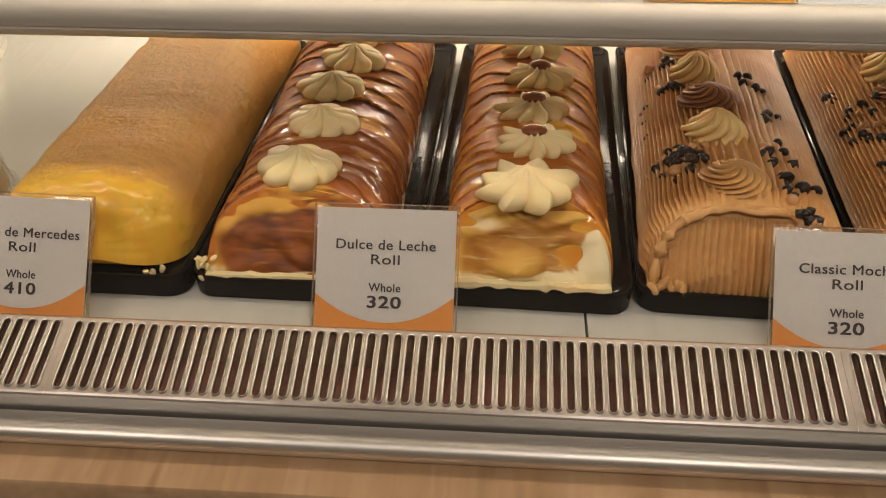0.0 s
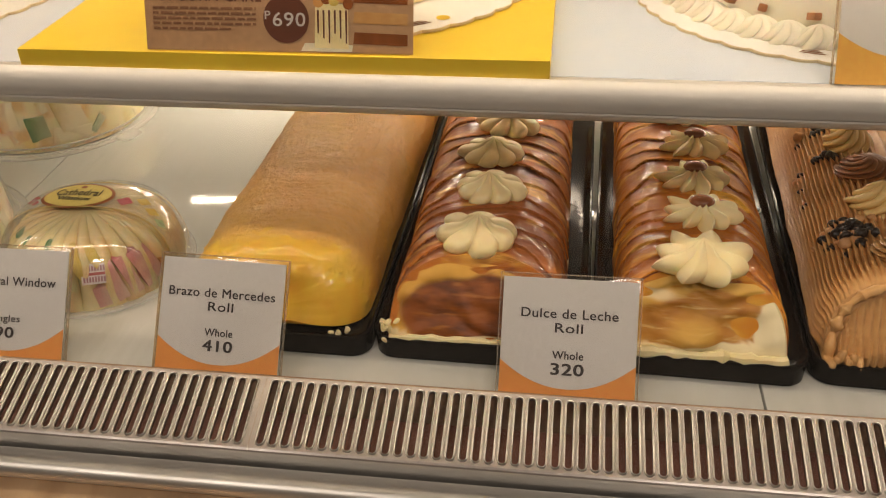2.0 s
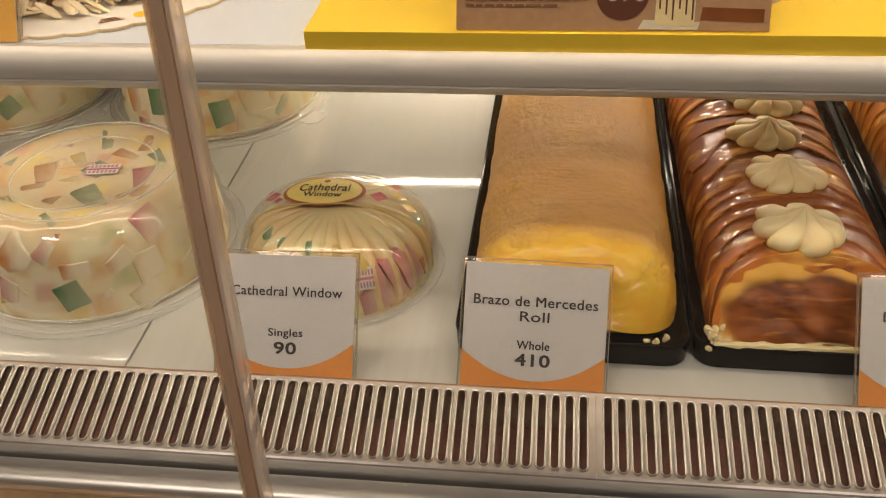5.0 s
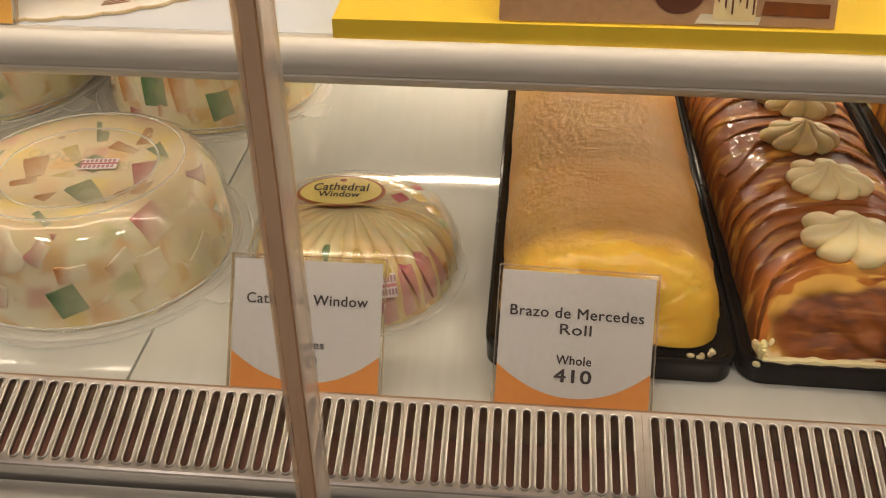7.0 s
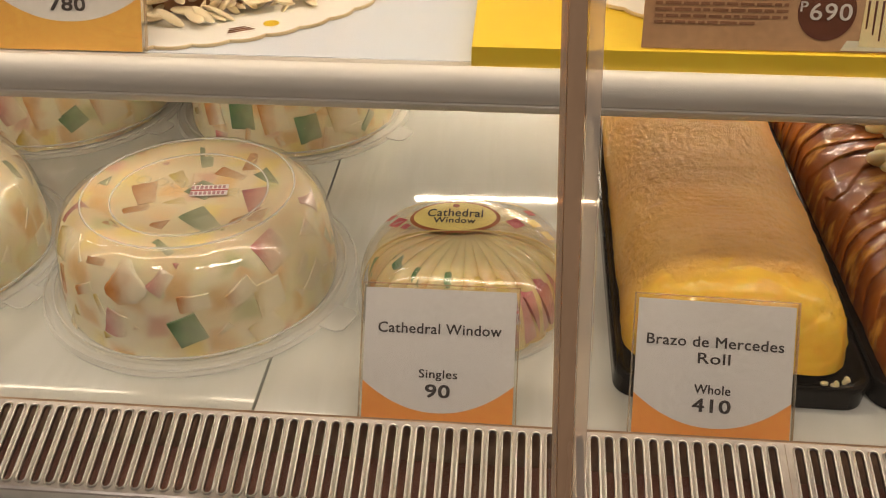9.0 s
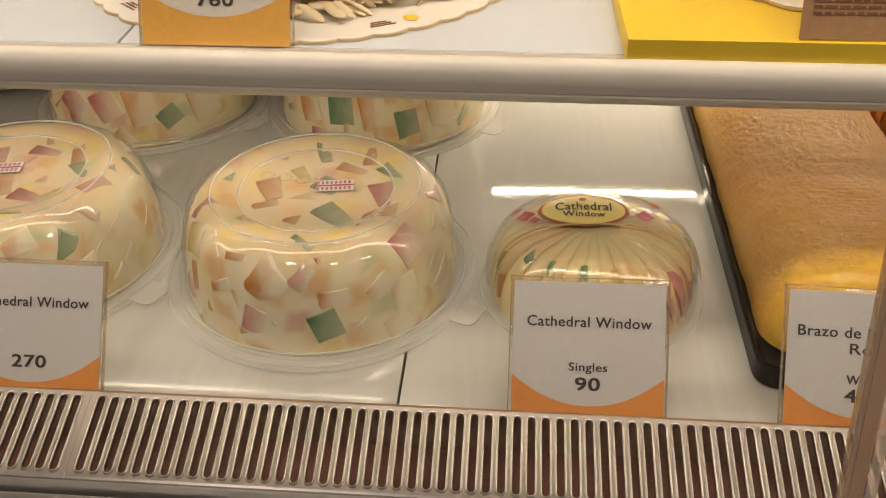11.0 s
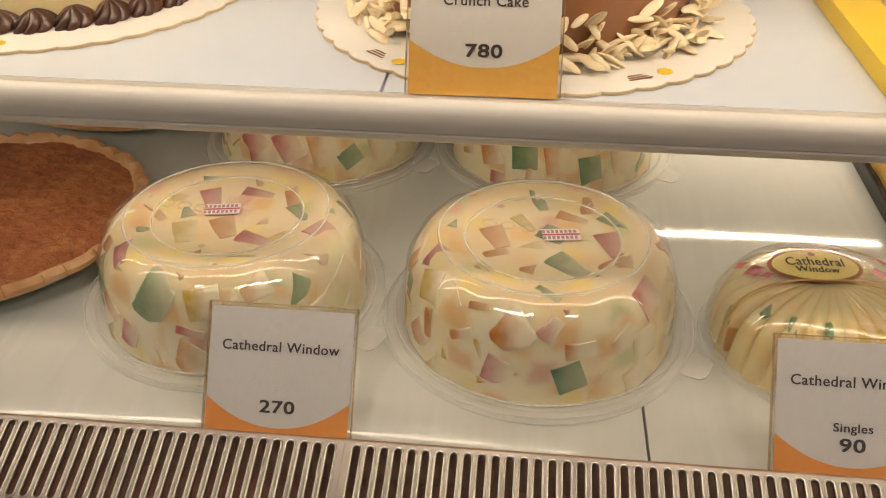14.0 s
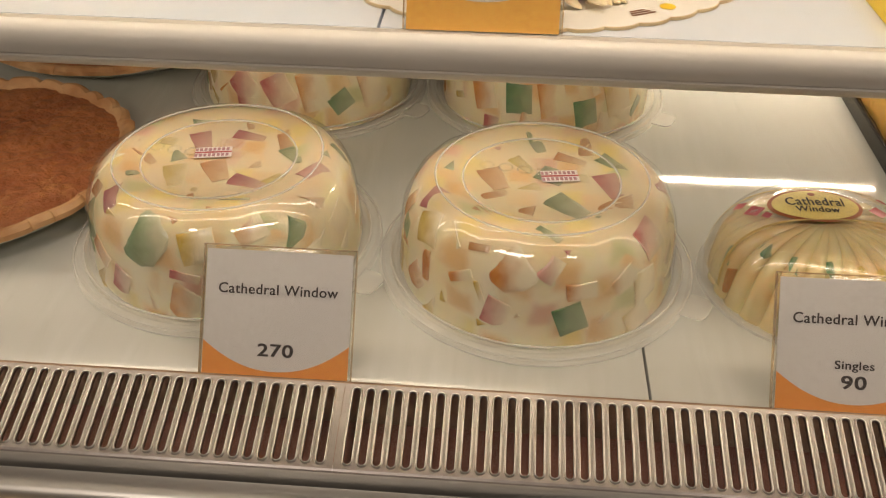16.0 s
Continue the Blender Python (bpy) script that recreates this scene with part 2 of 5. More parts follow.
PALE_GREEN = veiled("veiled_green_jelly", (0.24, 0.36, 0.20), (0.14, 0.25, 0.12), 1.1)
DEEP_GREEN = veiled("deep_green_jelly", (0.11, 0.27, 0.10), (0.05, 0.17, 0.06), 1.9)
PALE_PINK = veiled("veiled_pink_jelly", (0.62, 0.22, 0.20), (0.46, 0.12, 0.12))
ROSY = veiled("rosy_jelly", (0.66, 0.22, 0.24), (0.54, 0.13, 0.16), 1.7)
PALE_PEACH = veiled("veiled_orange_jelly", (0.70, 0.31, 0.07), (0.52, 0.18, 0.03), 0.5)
# Deeper jelly copies for the top; part of its dimness is put into them.
TOP_PEACH = veiled("top_orange_jelly", (0.52, 0.25, 0.08), (0.42, 0.17, 0.05), 1.3)
TOP_PINK = veiled("top_pink_jelly", (0.48, 0.17, 0.16), (0.36, 0.10, 0.11), 1.4)
TOP_GREEN = veiled("top_green_jelly", (0.25, 0.30, 0.17), (0.15, 0.20, 0.10), 1.4)
TOP_LEMON = veiled("top_yellow_jelly", (0.60, 0.46, 0.13), (0.48, 0.33, 0.08), 1.0)
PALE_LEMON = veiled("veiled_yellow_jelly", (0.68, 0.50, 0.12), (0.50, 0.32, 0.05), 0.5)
LABEL_YELLOW = stuff("label_yellow", (0.82, 0.67, 0.20), (0.78, 0.62, 0.17), 0.35, bump=0.02)
LABEL_RING = stuff("label_ring", (0.42, 0.14, 0.05), (0.38, 0.12, 0.04), 0.35, bump=0.02)
GOLD = stuff("gold_print", (0.62, 0.46, 0.16), (0.52, 0.36, 0.11), 0.3, big=40, fine=200, bump=0.02)
STICKER = stuff("date_sticker", (0.80, 0.74, 0.74), (0.76, 0.70, 0.70), 0.5, bump=0.02)
STICKER_INK = stuff("sticker_ink", (0.42, 0.22, 0.26), (0.36, 0.18, 0.22), 0.5, bump=0)
GLASS = clear("glass", (0.985, 0.985, 0.975), 1.42, 0.005)
PLASTIC = clear("clear_plastic", (0.985, 0.985, 0.975), 1.80, 0.012, 0.018, 0.75)
FLANGE = clear("clear_flange", (0.97, 0.97, 0.95), 1.5, 0.08, 0.40, 0.2)
ACRYLIC = clear("acrylic", (0.96, 0.95, 0.93), 1.45, 0.03, 0.03)
EDGE = clear("acrylic_edge", (0.90, 0.76, 0.56), 1.5, 0.1, 0.22)
BRONZE = stuff("brown_joint", (0.50, 0.34, 0.225), (0.36, 0.22, 0.14), 0.28, big=25, fine=120, bump=0.05, stretch=(1, 1, 0.15))
SEAL = clear("pale_seal", (0.95, 0.85, 0.74), 1.5, 0.12, 0.30)
LED = glow("led_diffuser", (1.0, 0.82, 0.6), 3.0)
PAINT = stuff("room_paint", (0.42, 0.36, 0.29), (0.38, 0.32, 0.25), 0.8, big=2, fine=40)
TILE = stuff("room_floor", (0.52, 0.47, 0.40), (0.46, 0.41, 0.35), 0.4, big=3, fine=40)


def brazo_skin():
    """Golden baked meringue that gives way to yellow custard at the open end."""
    m, nodes, links, b = shader("baked_meringue")
    n1, n2, n3 = noise_at(nodes, links, 14, 5), noise_at(nodes, links, 240, 6, (1, 1, 1), 0.72), noise_at(nodes, links, 60, 6, (1, 2.2, 1), 0.65)
    col = mixed(nodes, links, ramp(nodes, links, n1, 0.35, 0.68), (0.88, 0.53, 0.125), (0.78, 0.41, 0.08))
    col = mixed(nodes, links, ramp(nodes, links, n3, 0.55, 0.80), col, (0.62, 0.29, 0.075))
    co, sep, add = nodes.new("ShaderNodeTexCoord"), nodes.new("ShaderNodeSeparateXYZ"), nodes.new("ShaderNodeMath")
    links.new(co.outputs["Object"], sep.inputs[0])
    add.operation = "MULTIPLY_ADD"
    add.inputs[1].default_value = 0.07
    links.new(noise_at(nodes, links, 22, 3), add.inputs[0])
    links.new(sep.outputs["Y"], add.inputs[2])
    col = mixed(nodes, links, ramp(nodes, links, add.outputs[0], 0.088, 0.048), col, (0.86, 0.54, 0.060))
    links.new(col, b.inputs["Base Color"])
    b.inputs["Roughness"].default_value = 0.36
    b.inputs["Coat Weight"].default_value, b.inputs["Coat Roughness"].default_value = 0.10, 0.14
    b.inputs["Specular IOR Level"].default_value = 0.3
    b.inputs["Subsurface Weight"].default_value, b.inputs["Subsurface Scale"].default_value = 0.15, 0.4
    b.inputs["Subsurface Radius"].default_value = (0.01, 0.006, 0.002)
    bp = nodes.new("ShaderNodeBump")
    bp.inputs["Strength"].default_value, bp.inputs["Distance"].default_value = 0.9, 0.0024
    links.new(n2, bp.inputs["Height"])
    links.new(bp.outputs[0], b.inputs["Normal"])
    return m


def glaze(name, light, dark, mid, gold):
    """Caramel glaze in overlapping strokes (the strokes' count runs in U)."""
    m, nodes, links, b = shader(name)
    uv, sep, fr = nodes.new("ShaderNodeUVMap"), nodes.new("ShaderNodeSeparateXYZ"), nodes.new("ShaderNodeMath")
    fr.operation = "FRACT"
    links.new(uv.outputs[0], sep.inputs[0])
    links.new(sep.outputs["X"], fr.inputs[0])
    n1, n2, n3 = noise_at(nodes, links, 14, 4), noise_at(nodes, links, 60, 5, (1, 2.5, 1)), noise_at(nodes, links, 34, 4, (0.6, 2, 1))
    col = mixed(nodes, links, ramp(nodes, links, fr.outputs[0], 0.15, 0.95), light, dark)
    col = mixed(nodes, links, ramp(nodes, links, n1, 0.44, 0.60), col, mid)
    col = mixed(nodes, links, ramp(nodes, links, n3, 0.54, 0.68), col, gold)
    col = mixed(nodes, links, ramp(nodes, links, n2, 0.60, 0.74), col, (0.20, 0.06, 0.02))
    links.new(col, b.inputs["Base Color"])
    b.inputs["Roughness"].default_value = 0.5
    b.inputs["Specular IOR Level"].default_value = 0.15
    b.inputs["Coat Weight"].default_value, b.inputs["Coat Roughness"].default_value = 0.42, 0.04
    bp = nodes.new("ShaderNodeBump")
    bp.inputs["Strength"].default_value, bp.inputs["Distance"].default_value = 0.42, 0.0018
    links.new(n2, bp.inputs["Height"])
    links.new(bp.outputs[0], b.inputs["Normal"])
    return m


BRAZO = brazo_skin()
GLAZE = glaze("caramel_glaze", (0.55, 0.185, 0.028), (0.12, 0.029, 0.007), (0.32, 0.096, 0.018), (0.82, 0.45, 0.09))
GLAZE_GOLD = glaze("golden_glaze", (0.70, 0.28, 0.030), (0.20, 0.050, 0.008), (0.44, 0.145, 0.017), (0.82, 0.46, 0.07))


def cut_face(name, light, dark, gold, streak):
    """Cut end of a roll: filling in streaks, a golden rim and cream (how much of each is kept per point)."""
    m, nodes, links, b = shader(name)
    n1, n2, n3 = noise_at(nodes, links, 34, 6, (0.8, 1, 2.6), 0.62), noise_at(nodes, links, 130, 4, (1, 1, 2)), noise_at(nodes, links, 55, 6, (0.5, 1, 3.6), 0.62)
    col = mixed(nodes, links, ramp(nodes, links, n1, 0.42, 0.56), light, dark)
    col = mixed(nodes, links, ramp(nodes, links, n3, 0.54, 0.64), col, streak)
    for layer, tone in (("rim", gold), ("cream", (0.90, 0.80, 0.52))):
        at = nodes.new("ShaderNodeAttribute")
        at.attribute_name = layer
        col = mixed(nodes, links, at.outputs["Fac"], col, tone)
    links.new(col, b.inputs["Base Color"])
    b.inputs["Roughness"].default_value, b.inputs["Specular IOR Level"].default_value = 0.42, 0.3
    bp = nodes.new("ShaderNodeBump")
    bp.inputs["Strength"].default_value, bp.inputs["Distance"].default_value = 0.25, 0.002
    links.new(n2, bp.inputs["Height"])
    links.new(bp.outputs[0], b.inputs["Normal"])
    return m


CUT = cut_face("cut_cake_face", (0.62, 0.30, 0.055), (0.44, 0.17, 0.022), (0.76, 0.46, 0.10), (0.80, 0.58, 0.22))
CUT_DARK = cut_face("caramel_cake_face", (0.30, 0.088, 0.016), (0.12, 0.030, 0.007), (0.72, 0.40, 0.07), (0.46, 0.18, 0.035))
CUSTARD = stuff("custard", (0.86, 0.55, 0.065), (0.83, 0.47, 0.05), 0.3, big=25, fine=120, bump=0.2, depth=0.001, sub=0.3, coat=0.2)


# ---- mesh helpers ----
def part(name, bm, material, parent=None, label="", smooth=True, recalc=True):
    """One mesh object from a bmesh, under a thing or under a part."""
    if recalc:
        bmesh.ops.recalc_face_normals(bm, faces=bm.faces)
    me = bpy.data.meshes.new(name)
    bm.to_mesh(me)
    bm.free()
    for m in (material if isinstance(material, (list, tuple)) else [material]):
        me.materials.append(m)
    if smooth:
        me.polygons.foreach_set("use_smooth", [True] * len(me.polygons))
        me.set_sharp_from_angle(angle=radians(38))
    ob = new(name, me)
    ob.parent = parent
    return tagged(ob, label)


def thing(name, label, category, m=None, group="", kind=""):
    ob = new(name)
    ob.empty_display_size = 0.02
    ob.matrix_world = m or Matrix()
    return tagged(ob, label, category, group, kind)


def box(bm, x0, x1, y0, y1, z0, z1, bevel=0.0, m=None):
    r = bmesh.ops.create_cube(bm, size=1)
    t = Matrix.Translation(((x0 + x1) / 2, (y0 + y1) / 2, (z0 + z1) / 2)) @ Matrix.Diagonal((x1 - x0, y1 - y0, z1 - z0, 1))
    bmesh.ops.transform(bm, matrix=(m @ t) if m else t, verts=r["verts"])
    if bevel:
        edges = list({e for v in r["verts"] for e in v.link_edges})
        bmesh.ops.bevel(bm, geom=edges, offset=bevel, segments=2, affect="EDGES", profile=0.7)
    return bm


def boxed(*a, **k):
    return box(bmesh.new(), *a, **k)


def bridge(bm, loops, closed=True, cap_first=False, cap_last=False):
    """Quads between successive loops of points."""
    vs = [[bm.verts.new(p) for p in loop] for loop in loops]
    n = len(vs[0])
    for a, b in zip(vs, vs[1:]):
        for i in range(n if closed else n - 1):
            j = (i + 1) % n
            bm.faces.new((a[i], a[j], b[j], b[i]))
    if cap_first:
        bm.faces.new(vs[0][::-1])
    if cap_last:
        bm.faces.new(vs[-1])
    return bm


def swept(profile, x0, x1, closed=True, steps=1):
    """A profile of (y, z) drawn out along x."""
    xs = [x0 + (x1 - x0) * i / steps for i in range(steps + 1)]
    return bridge(bmesh.new(), [[(x, y, z) for y, z in profile] for x in xs], closed, closed, closed)


def lathe(profile, n=64, wobble=None):
    """A profile of (radius, z) turned round z; radius 0 closes it."""
    bm = bmesh.new()
    loops = []
    for r, z in profile:
        r = max(r, 1e-5)
        loops.append([((r + (wobble(a, r, z) if wobble else 0)) * math.cos(a), (r + (wobble(a, r, z) if wobble else 0)) * math.sin(a), z)
                      for a in (2 * math.pi * i / n for i in range(n))])
    bridge(bm, loops)
    bmesh.ops.remove_doubles(bm, verts=bm.verts, dist=2e-5)
    return bm


def rounded_rect(x0, x1, y0, y1, z, r, seg=6):
    pts = []
    for cx, cy, a0 in ((x1 - r, y1 - r, 0), (x0 + r, y1 - r, 90), (x0 + r, y0 + r, 180), (x1 - r, y0 + r, 270)):
        for k in range(seg + 1):
            a = radians(a0 + 90 * k / seg)
            pts.append((cx + r * math.cos(a), cy + r * math.sin(a), z))
    return pts


def lettering(text, width, height, place, material, parent, depth=0.0003, bold=0.00011):
    """Words in the built-in font as a mesh; width or height in metres, centred on place (x, y across the card)."""
    cu = bpy.data.curves.new("lettering", "FONT")
    cu.body, cu.align_x, cu.resolution_u, cu.space_character = text, "CENTER", 3, 1.06
    ob = bpy.data.objects.new("lettering", cu)
    src = bpy.data.meshes.new_from_object(ob)
    bpy.data.objects.remove(ob)
    co = np.empty(len(src.vertices) * 3)
    src.vertices.foreach_get("co", co)
    co = co.reshape(-1, 3)
    lo, hi = co.min(0), co.max(0)
    sx = width / (hi[0] - lo[0])
    sy = height / (hi[1] - lo[1]) if height else sx
    px = (co[:, 0] - (lo[0] + hi[0]) / 2) * sx + place[0]
    py = (co[:, 1] - (lo[1] + hi[1]) / 2) * sy + place[1]
    faces = [tuple(p.vertices) for p in src.polygons]
    verts, polys = [], []
    for k, (dx, dy) in enumerate(((-1, -1), (1, -1), (-1, 1), (1, 1))):
        first = len(verts)
        verts += [(x + dx * bold, y + dy * bold * 0.6, depth + 0.00004 * k) for x, y in zip(px, py)]
        polys += [tuple(v + first for v in f) for f in faces]
    bpy.data.meshes.remove(src)
    me = bpy.data.meshes.new("lettering")
    me.from_pydata(verts, [], polys)
    me.materials.append(material)
    me.update()
    ob = new("lettering", me)
    ob.parent = parent
    return ob


# ---- room ----
def plain(name, bm, material):
    ob = part(name, bm, material, smooth=False)
    return tagged(ob, kind="structure")


plain("floor", boxed(-4, 3.4, -3.6, 2.4, -0.1, 0.0), TILE)
plain("ceiling", boxed(-4, 3.4, -3.6, 2.4, 2.9, 3.0), PAINT)
plain("wall_south", boxed(-4, 3.4, -3.7, -3.6, 0.0, 2.9), PAINT)
plain("wall_north", boxed(-4, 3.4, 2.4, 2.5, 0.0, 2.9), PAINT)
plain("wall_west", boxed(-4.1, -4, -3.6, 2.4, 0.0, 2.9), PAINT)
plain("wall_east", boxed(3.4, 3.5, -3.6, 2.4, 0.0, 2.9), PAINT)

# ---- display case ----
X0, X1 = -1.58, 0.86
DECK_Z, SHELF_Z = 0.900, 1.0785
case = thing("display_case", "refrigerated bakery display case with white shelves and glass front", "display case")


def case_part(name, bm, material, label="", smooth=True):
    return part(name, bm, material, case, label, smooth)


# deck of white sheets with open seams
seams = [X0, -1.18, -0.561, 0.0535, 0.66, X1]
for a, b in zip(seams, seams[1:]):
    case_part("deck_panel", boxed(a + 0.0008, b - 0.0008, 0.4235, 1.058, 0.885, DECK_Z, bevel=0.0008), DECK, "glossy white deck sheet")
case_part("deck_base", boxed(X0, X1, 0.372, 1.058, 0.80, 0.840), DARK, "dark base below the deck")
case_part("deck_lip", swept([(0.4188, 0.880), (0.4188, 0.9120), (0.4195, 0.9124), (0.4215, 0.9124), (0.4222, 0.9117), (0.4222, 0.880)], X0, X1),
          stuff("lip_plastic", (0.40, 0.27, 0.18), (0.30, 0.18, 0.11), 0.3, big=20, fine=100, bump=0.03), "thin tinted lip along the deck")
seams = [X0, -1.33, -0.727, -0.11, 0.50, X1]
for a, b in zip(seams, seams[1:]):
    case_part("shelf_panel", boxed(a + 0.0008, b - 0.0008, 0.533, 1.058, 1.062, SHELF_Z, bevel=0.0006), SHELF, "glossy white upper shelf sheet")
case_part("shelf_rail", swept([(0.533, 1.0575), (0.533, 1.0780), (0.5290, 1.0781), (0.5245, 1.0800), (0.5190, 1.0817), (0.5145, 1.0798), (0.5115, 1.0750),
                               (0.5105, 1.0690), (0.5112, 1.0640), (0.5123, 1.0632), (0.5118, 1.0620), (0.5128, 1.0588), (0.5155, 1.0565), (0.520, 1.0558), (0.529, 1.0560)], X0, X1),
          ALU, "rounded satin shelf nosing")
case_part("back_panel", boxed(X0, X1, 1.058, 1.08, 0.0, 1.355), WHITE, "white back panel", False)
case_part("side_panel", boxed(X0 - 0.02, X0, 0.33, 1.08, 0.0, 1.355), WHITE, "white side panel", False)
case_part("side_panel", boxed(X1, X1 + 0.02, 0.33, 1.08, 0.0, 1.355), WHITE, "white side panel", False)
case_part("canopy", boxed(X0 - 0.02, X1 + 0.02, 0.26, 1.08, 1.355, 1.39, bevel=0.004), STEEL, "steel canopy")
case_part("front_panel", boxed(X0, X1, 0.333, 0.372, 0.0, 0.8415), DARK, "dark laminate front panel", False)
case_part("glass_base", boxed(X0, X1, 0.19, 0.331, 0.0, 0.795, bevel=0.002), DARK, "dark plinth under the front glass")
case_part("wood_ledge", swept([(0.3335, 0.8420), (0.3335, 0.8595), (0.3350, 0.8615), (0.3720, 0.8630), (0.3720, 0.8420)], X0, X1), WOOD, "light wood-grain ledge")
case_part("lower_rail", swept([(0.372, 0.8655), (0.3600, 0.8655), (0.3578, 0.8672), (0.3566, 0.8698), (0.3562, 0.8725), (0.3568, 0.8752), (0.3585, 0.8775), (0.3610, 0.8790), (0.3640, 0.8797),
                               (0.3655, 0.8803), (0.3690, 0.8797), (0.372, 0.8797)], X0, X1), STEEL, "rounded steel bumper rail")
case_part("channel", swept([(0.3722, 0.8975), (0.3712, 0.8945), (0.3722, 0.8900), (0.3742, 0.8855), (0.3742, 0.8660), (0.3752, 0.8660), (0.3752, 0.8860), (0.3732, 0.8905), (0.3728, 0.8975)], X0, X1), STEEL, "steel channel under the vent grille")
for a, b in ((-0.558, X1),):
    st = case_part("led_strip", boxed(a + 0.02, b - 0.02, 0.886, 0.910, 1.0515, 1.062, bevel=0.001), ALU, "led strip under the shelf")
    part("diffuser", boxed(a + 0.022, b - 0.022, 0.895, 0.901, 1.0495, 1.0512), LED, st, "glowing white diffuser")
st = case_part("led_strip", boxed(X0 + 0.02, X1 - 0.02, 0.465, 0.535, 1.330, 1.355, bevel=0.002), ALU, "led strip under the canopy")
part("diffuser", boxed(X0 + 0.03, X1 - 0.03, 0.472, 0.528, 1.3275, 1.3298), LED, st, "glowing white diffuser")


def glass_place(x, z):
    """A point of the leaning front glass."""
    return (x, 0.213 + (z - 0.9) * 0.150, z)


def glass_sheet(x0, x1):
    bm = bmesh.new()
    loops = []
    for dx, z in ((0, 0.797), (1, 1.354)):
        lean = -0.043 * (z - 0.9)
        xa, xb = x0 + (lean if x0 > X0 else 0), x1 + (lean if x1 < X1 else 0)
        (a, y, _), (b, _, _) = glass_place(xa, z), glass_place(xb, z)
        loops.append([(a, y - 0.002, z), (b, y - 0.002, z), (b, y + 0.002, z), (a, y + 0.002, z)])
    bridge(bm, loops, True, True, True)
    ob = case_part("glass_panel", bm, GLASS, "clear leaning front glass", False)
    ob.visible_shadow = False


glass_sheet(X0, -0.3945)
glass_sheet(-0.3840, X1)
jx, jlen = -0.3893, 0.556
tilt = Matrix.Translation((jx + 0.0045, 0.1977, 0.797)) @ Matrix.Shear("XY", 4, (-0.043, 0.150))
for name, a, b, d, mat, lab in (("joint_strip", -0.0034, 0.0010, 0.0026, BRONZE, "brown strip between two glass panels"),
                                ("joint_seal", -0.0046, -0.0036, 0.0024, EDGE, "thin pale seal of the glass joint"),
                                ("joint_seal", 0.0012, 0.0048, 0.0024, SEAL, "pale translucent seal of the glass joint")):
    case_part(name, boxed(a, b, -d, d, 0.001, jlen, bevel=0.0012, m=tilt), mat, lab)


def grille(first, last, count, x0, x1):
    """A sloping steel vent panel with a row of long rounded slots, each with a raised rim."""
    bm = bmesh.new()
    pitch = (last - first) / (count - 1)
    va, vb, lo, hi = 0.0024, 0.0478, -0.0005, 0.0508
    hw, n = 0.0020, 6
    L = Vector((0, 0.9580, 0.2868))
    N = Vector((0, -0.2868, 0.9580))
    O = Vector((0, 0.3700, 0.8990))

    def at(u, v, h=0.0):
        return Vector((u, 0, 0)) + O + L * v + N * h

    def ring(c, grow, h):
        r = hw + grow
        pts = [(c + r * math.cos(a), vb - hw + r * math.sin(a)) for a in (math.pi * k / n for k in range(n + 1))]
        pts += [(c - r * math.cos(a), va + hw - r * math.sin(a)) for a in (math.pi * k / n for k in range(n + 1))]
        return [at(u, v, h) for u, v in pts]

    for i in range(count):
        c = first + i * pitch
        xa = x0 if i == 0 else c - pitch / 2
        xb = x1 if i == count - 1 else c + pitch / 2
        outer = []
        base = [(c + (hw + 0.0013) * math.cos(math.pi * k / n), 1) for k in range(n + 1)]
        for k, (u, _) in enumerate(base):
            outer.append(at(xb if k == 0 else xa if k == n else u, hi if 0 < k < n else vb - hw))
        for k in range(n + 1):
            u = c - (hw + 0.0013) * math.cos(math.pi * k / n)
            outer.append(at(xa if k == 0 else xb if k == n else u, lo if 0 < k < n else va + hw))
        bridge(bm, [outer, ring(c, 0.0013, 0.0), ring(c, 0.0010, 0.0008), ring(c, 0.0006, 0.0012), ring(c, 0.0002, 0.0010), ring(c, 0.0, 0.0002), ring(c, 0.0, -0.0016)])
        bm.faces.ensure_lookup_table()
        for f in bm.faces[-4 * (2 * n + 2) - (2 * n + 2):-(2 * n + 2)]:
            f.material_index = 1
        for vv, kk in ((hi, vb - hw), (lo, va + hw)):
            for xx, edge in ((xa, c - (hw + 0.0013) * math.cos(math.pi / n)), (xb, c + (hw + 0.0013) * math.cos(math.pi / n))):
                bm.faces.new([bm.verts.new(at(xx, kk)), bm.verts.new(at(xx, vv)), bm.verts.new(at(edge, vv))])
    bridge(bm, [[at(x, lo, 0) for x in (x0, x1)], [at(x, lo - 0.0012, -0.0006) for x in (x0, x1)], [at(x, lo - 0.0012, -0.003) for x in (x0, x1)]], False)
    bmesh.ops.remove_doubles(bm, verts=bm.verts, dist=1e-6)
    case_part("vent_grille", bm, [GRILLE, RIM], "slotted stainless steel air vent grille", False)


grille(-0.2565, 0.190, 58, -0.2632, 0.1972)
grille(-0.728, -0.2705, 59, -0.7352, -0.2634)
grille(-1.200, -0.7425, 59, -1.2072, -0.7354)
grille(0.2047, 0.6512, 58, 0.1974, X1)
grille(-1.56, -1.2145, 45, X0, -1.2074)
case_part("air_duct", swept([(0.3745, 0.866), (0.3745, 0.8685), (0.395, 0.878), (0.416, 0.8850), (0.416, 0.880), (0.395, 0.873), (0.380, 0.866)], X0, X1), DUCT, "rusty brown air duct below the grille")


# ---- price cards ----
CARD_W, CARD_H = 0.0855, 0.0745


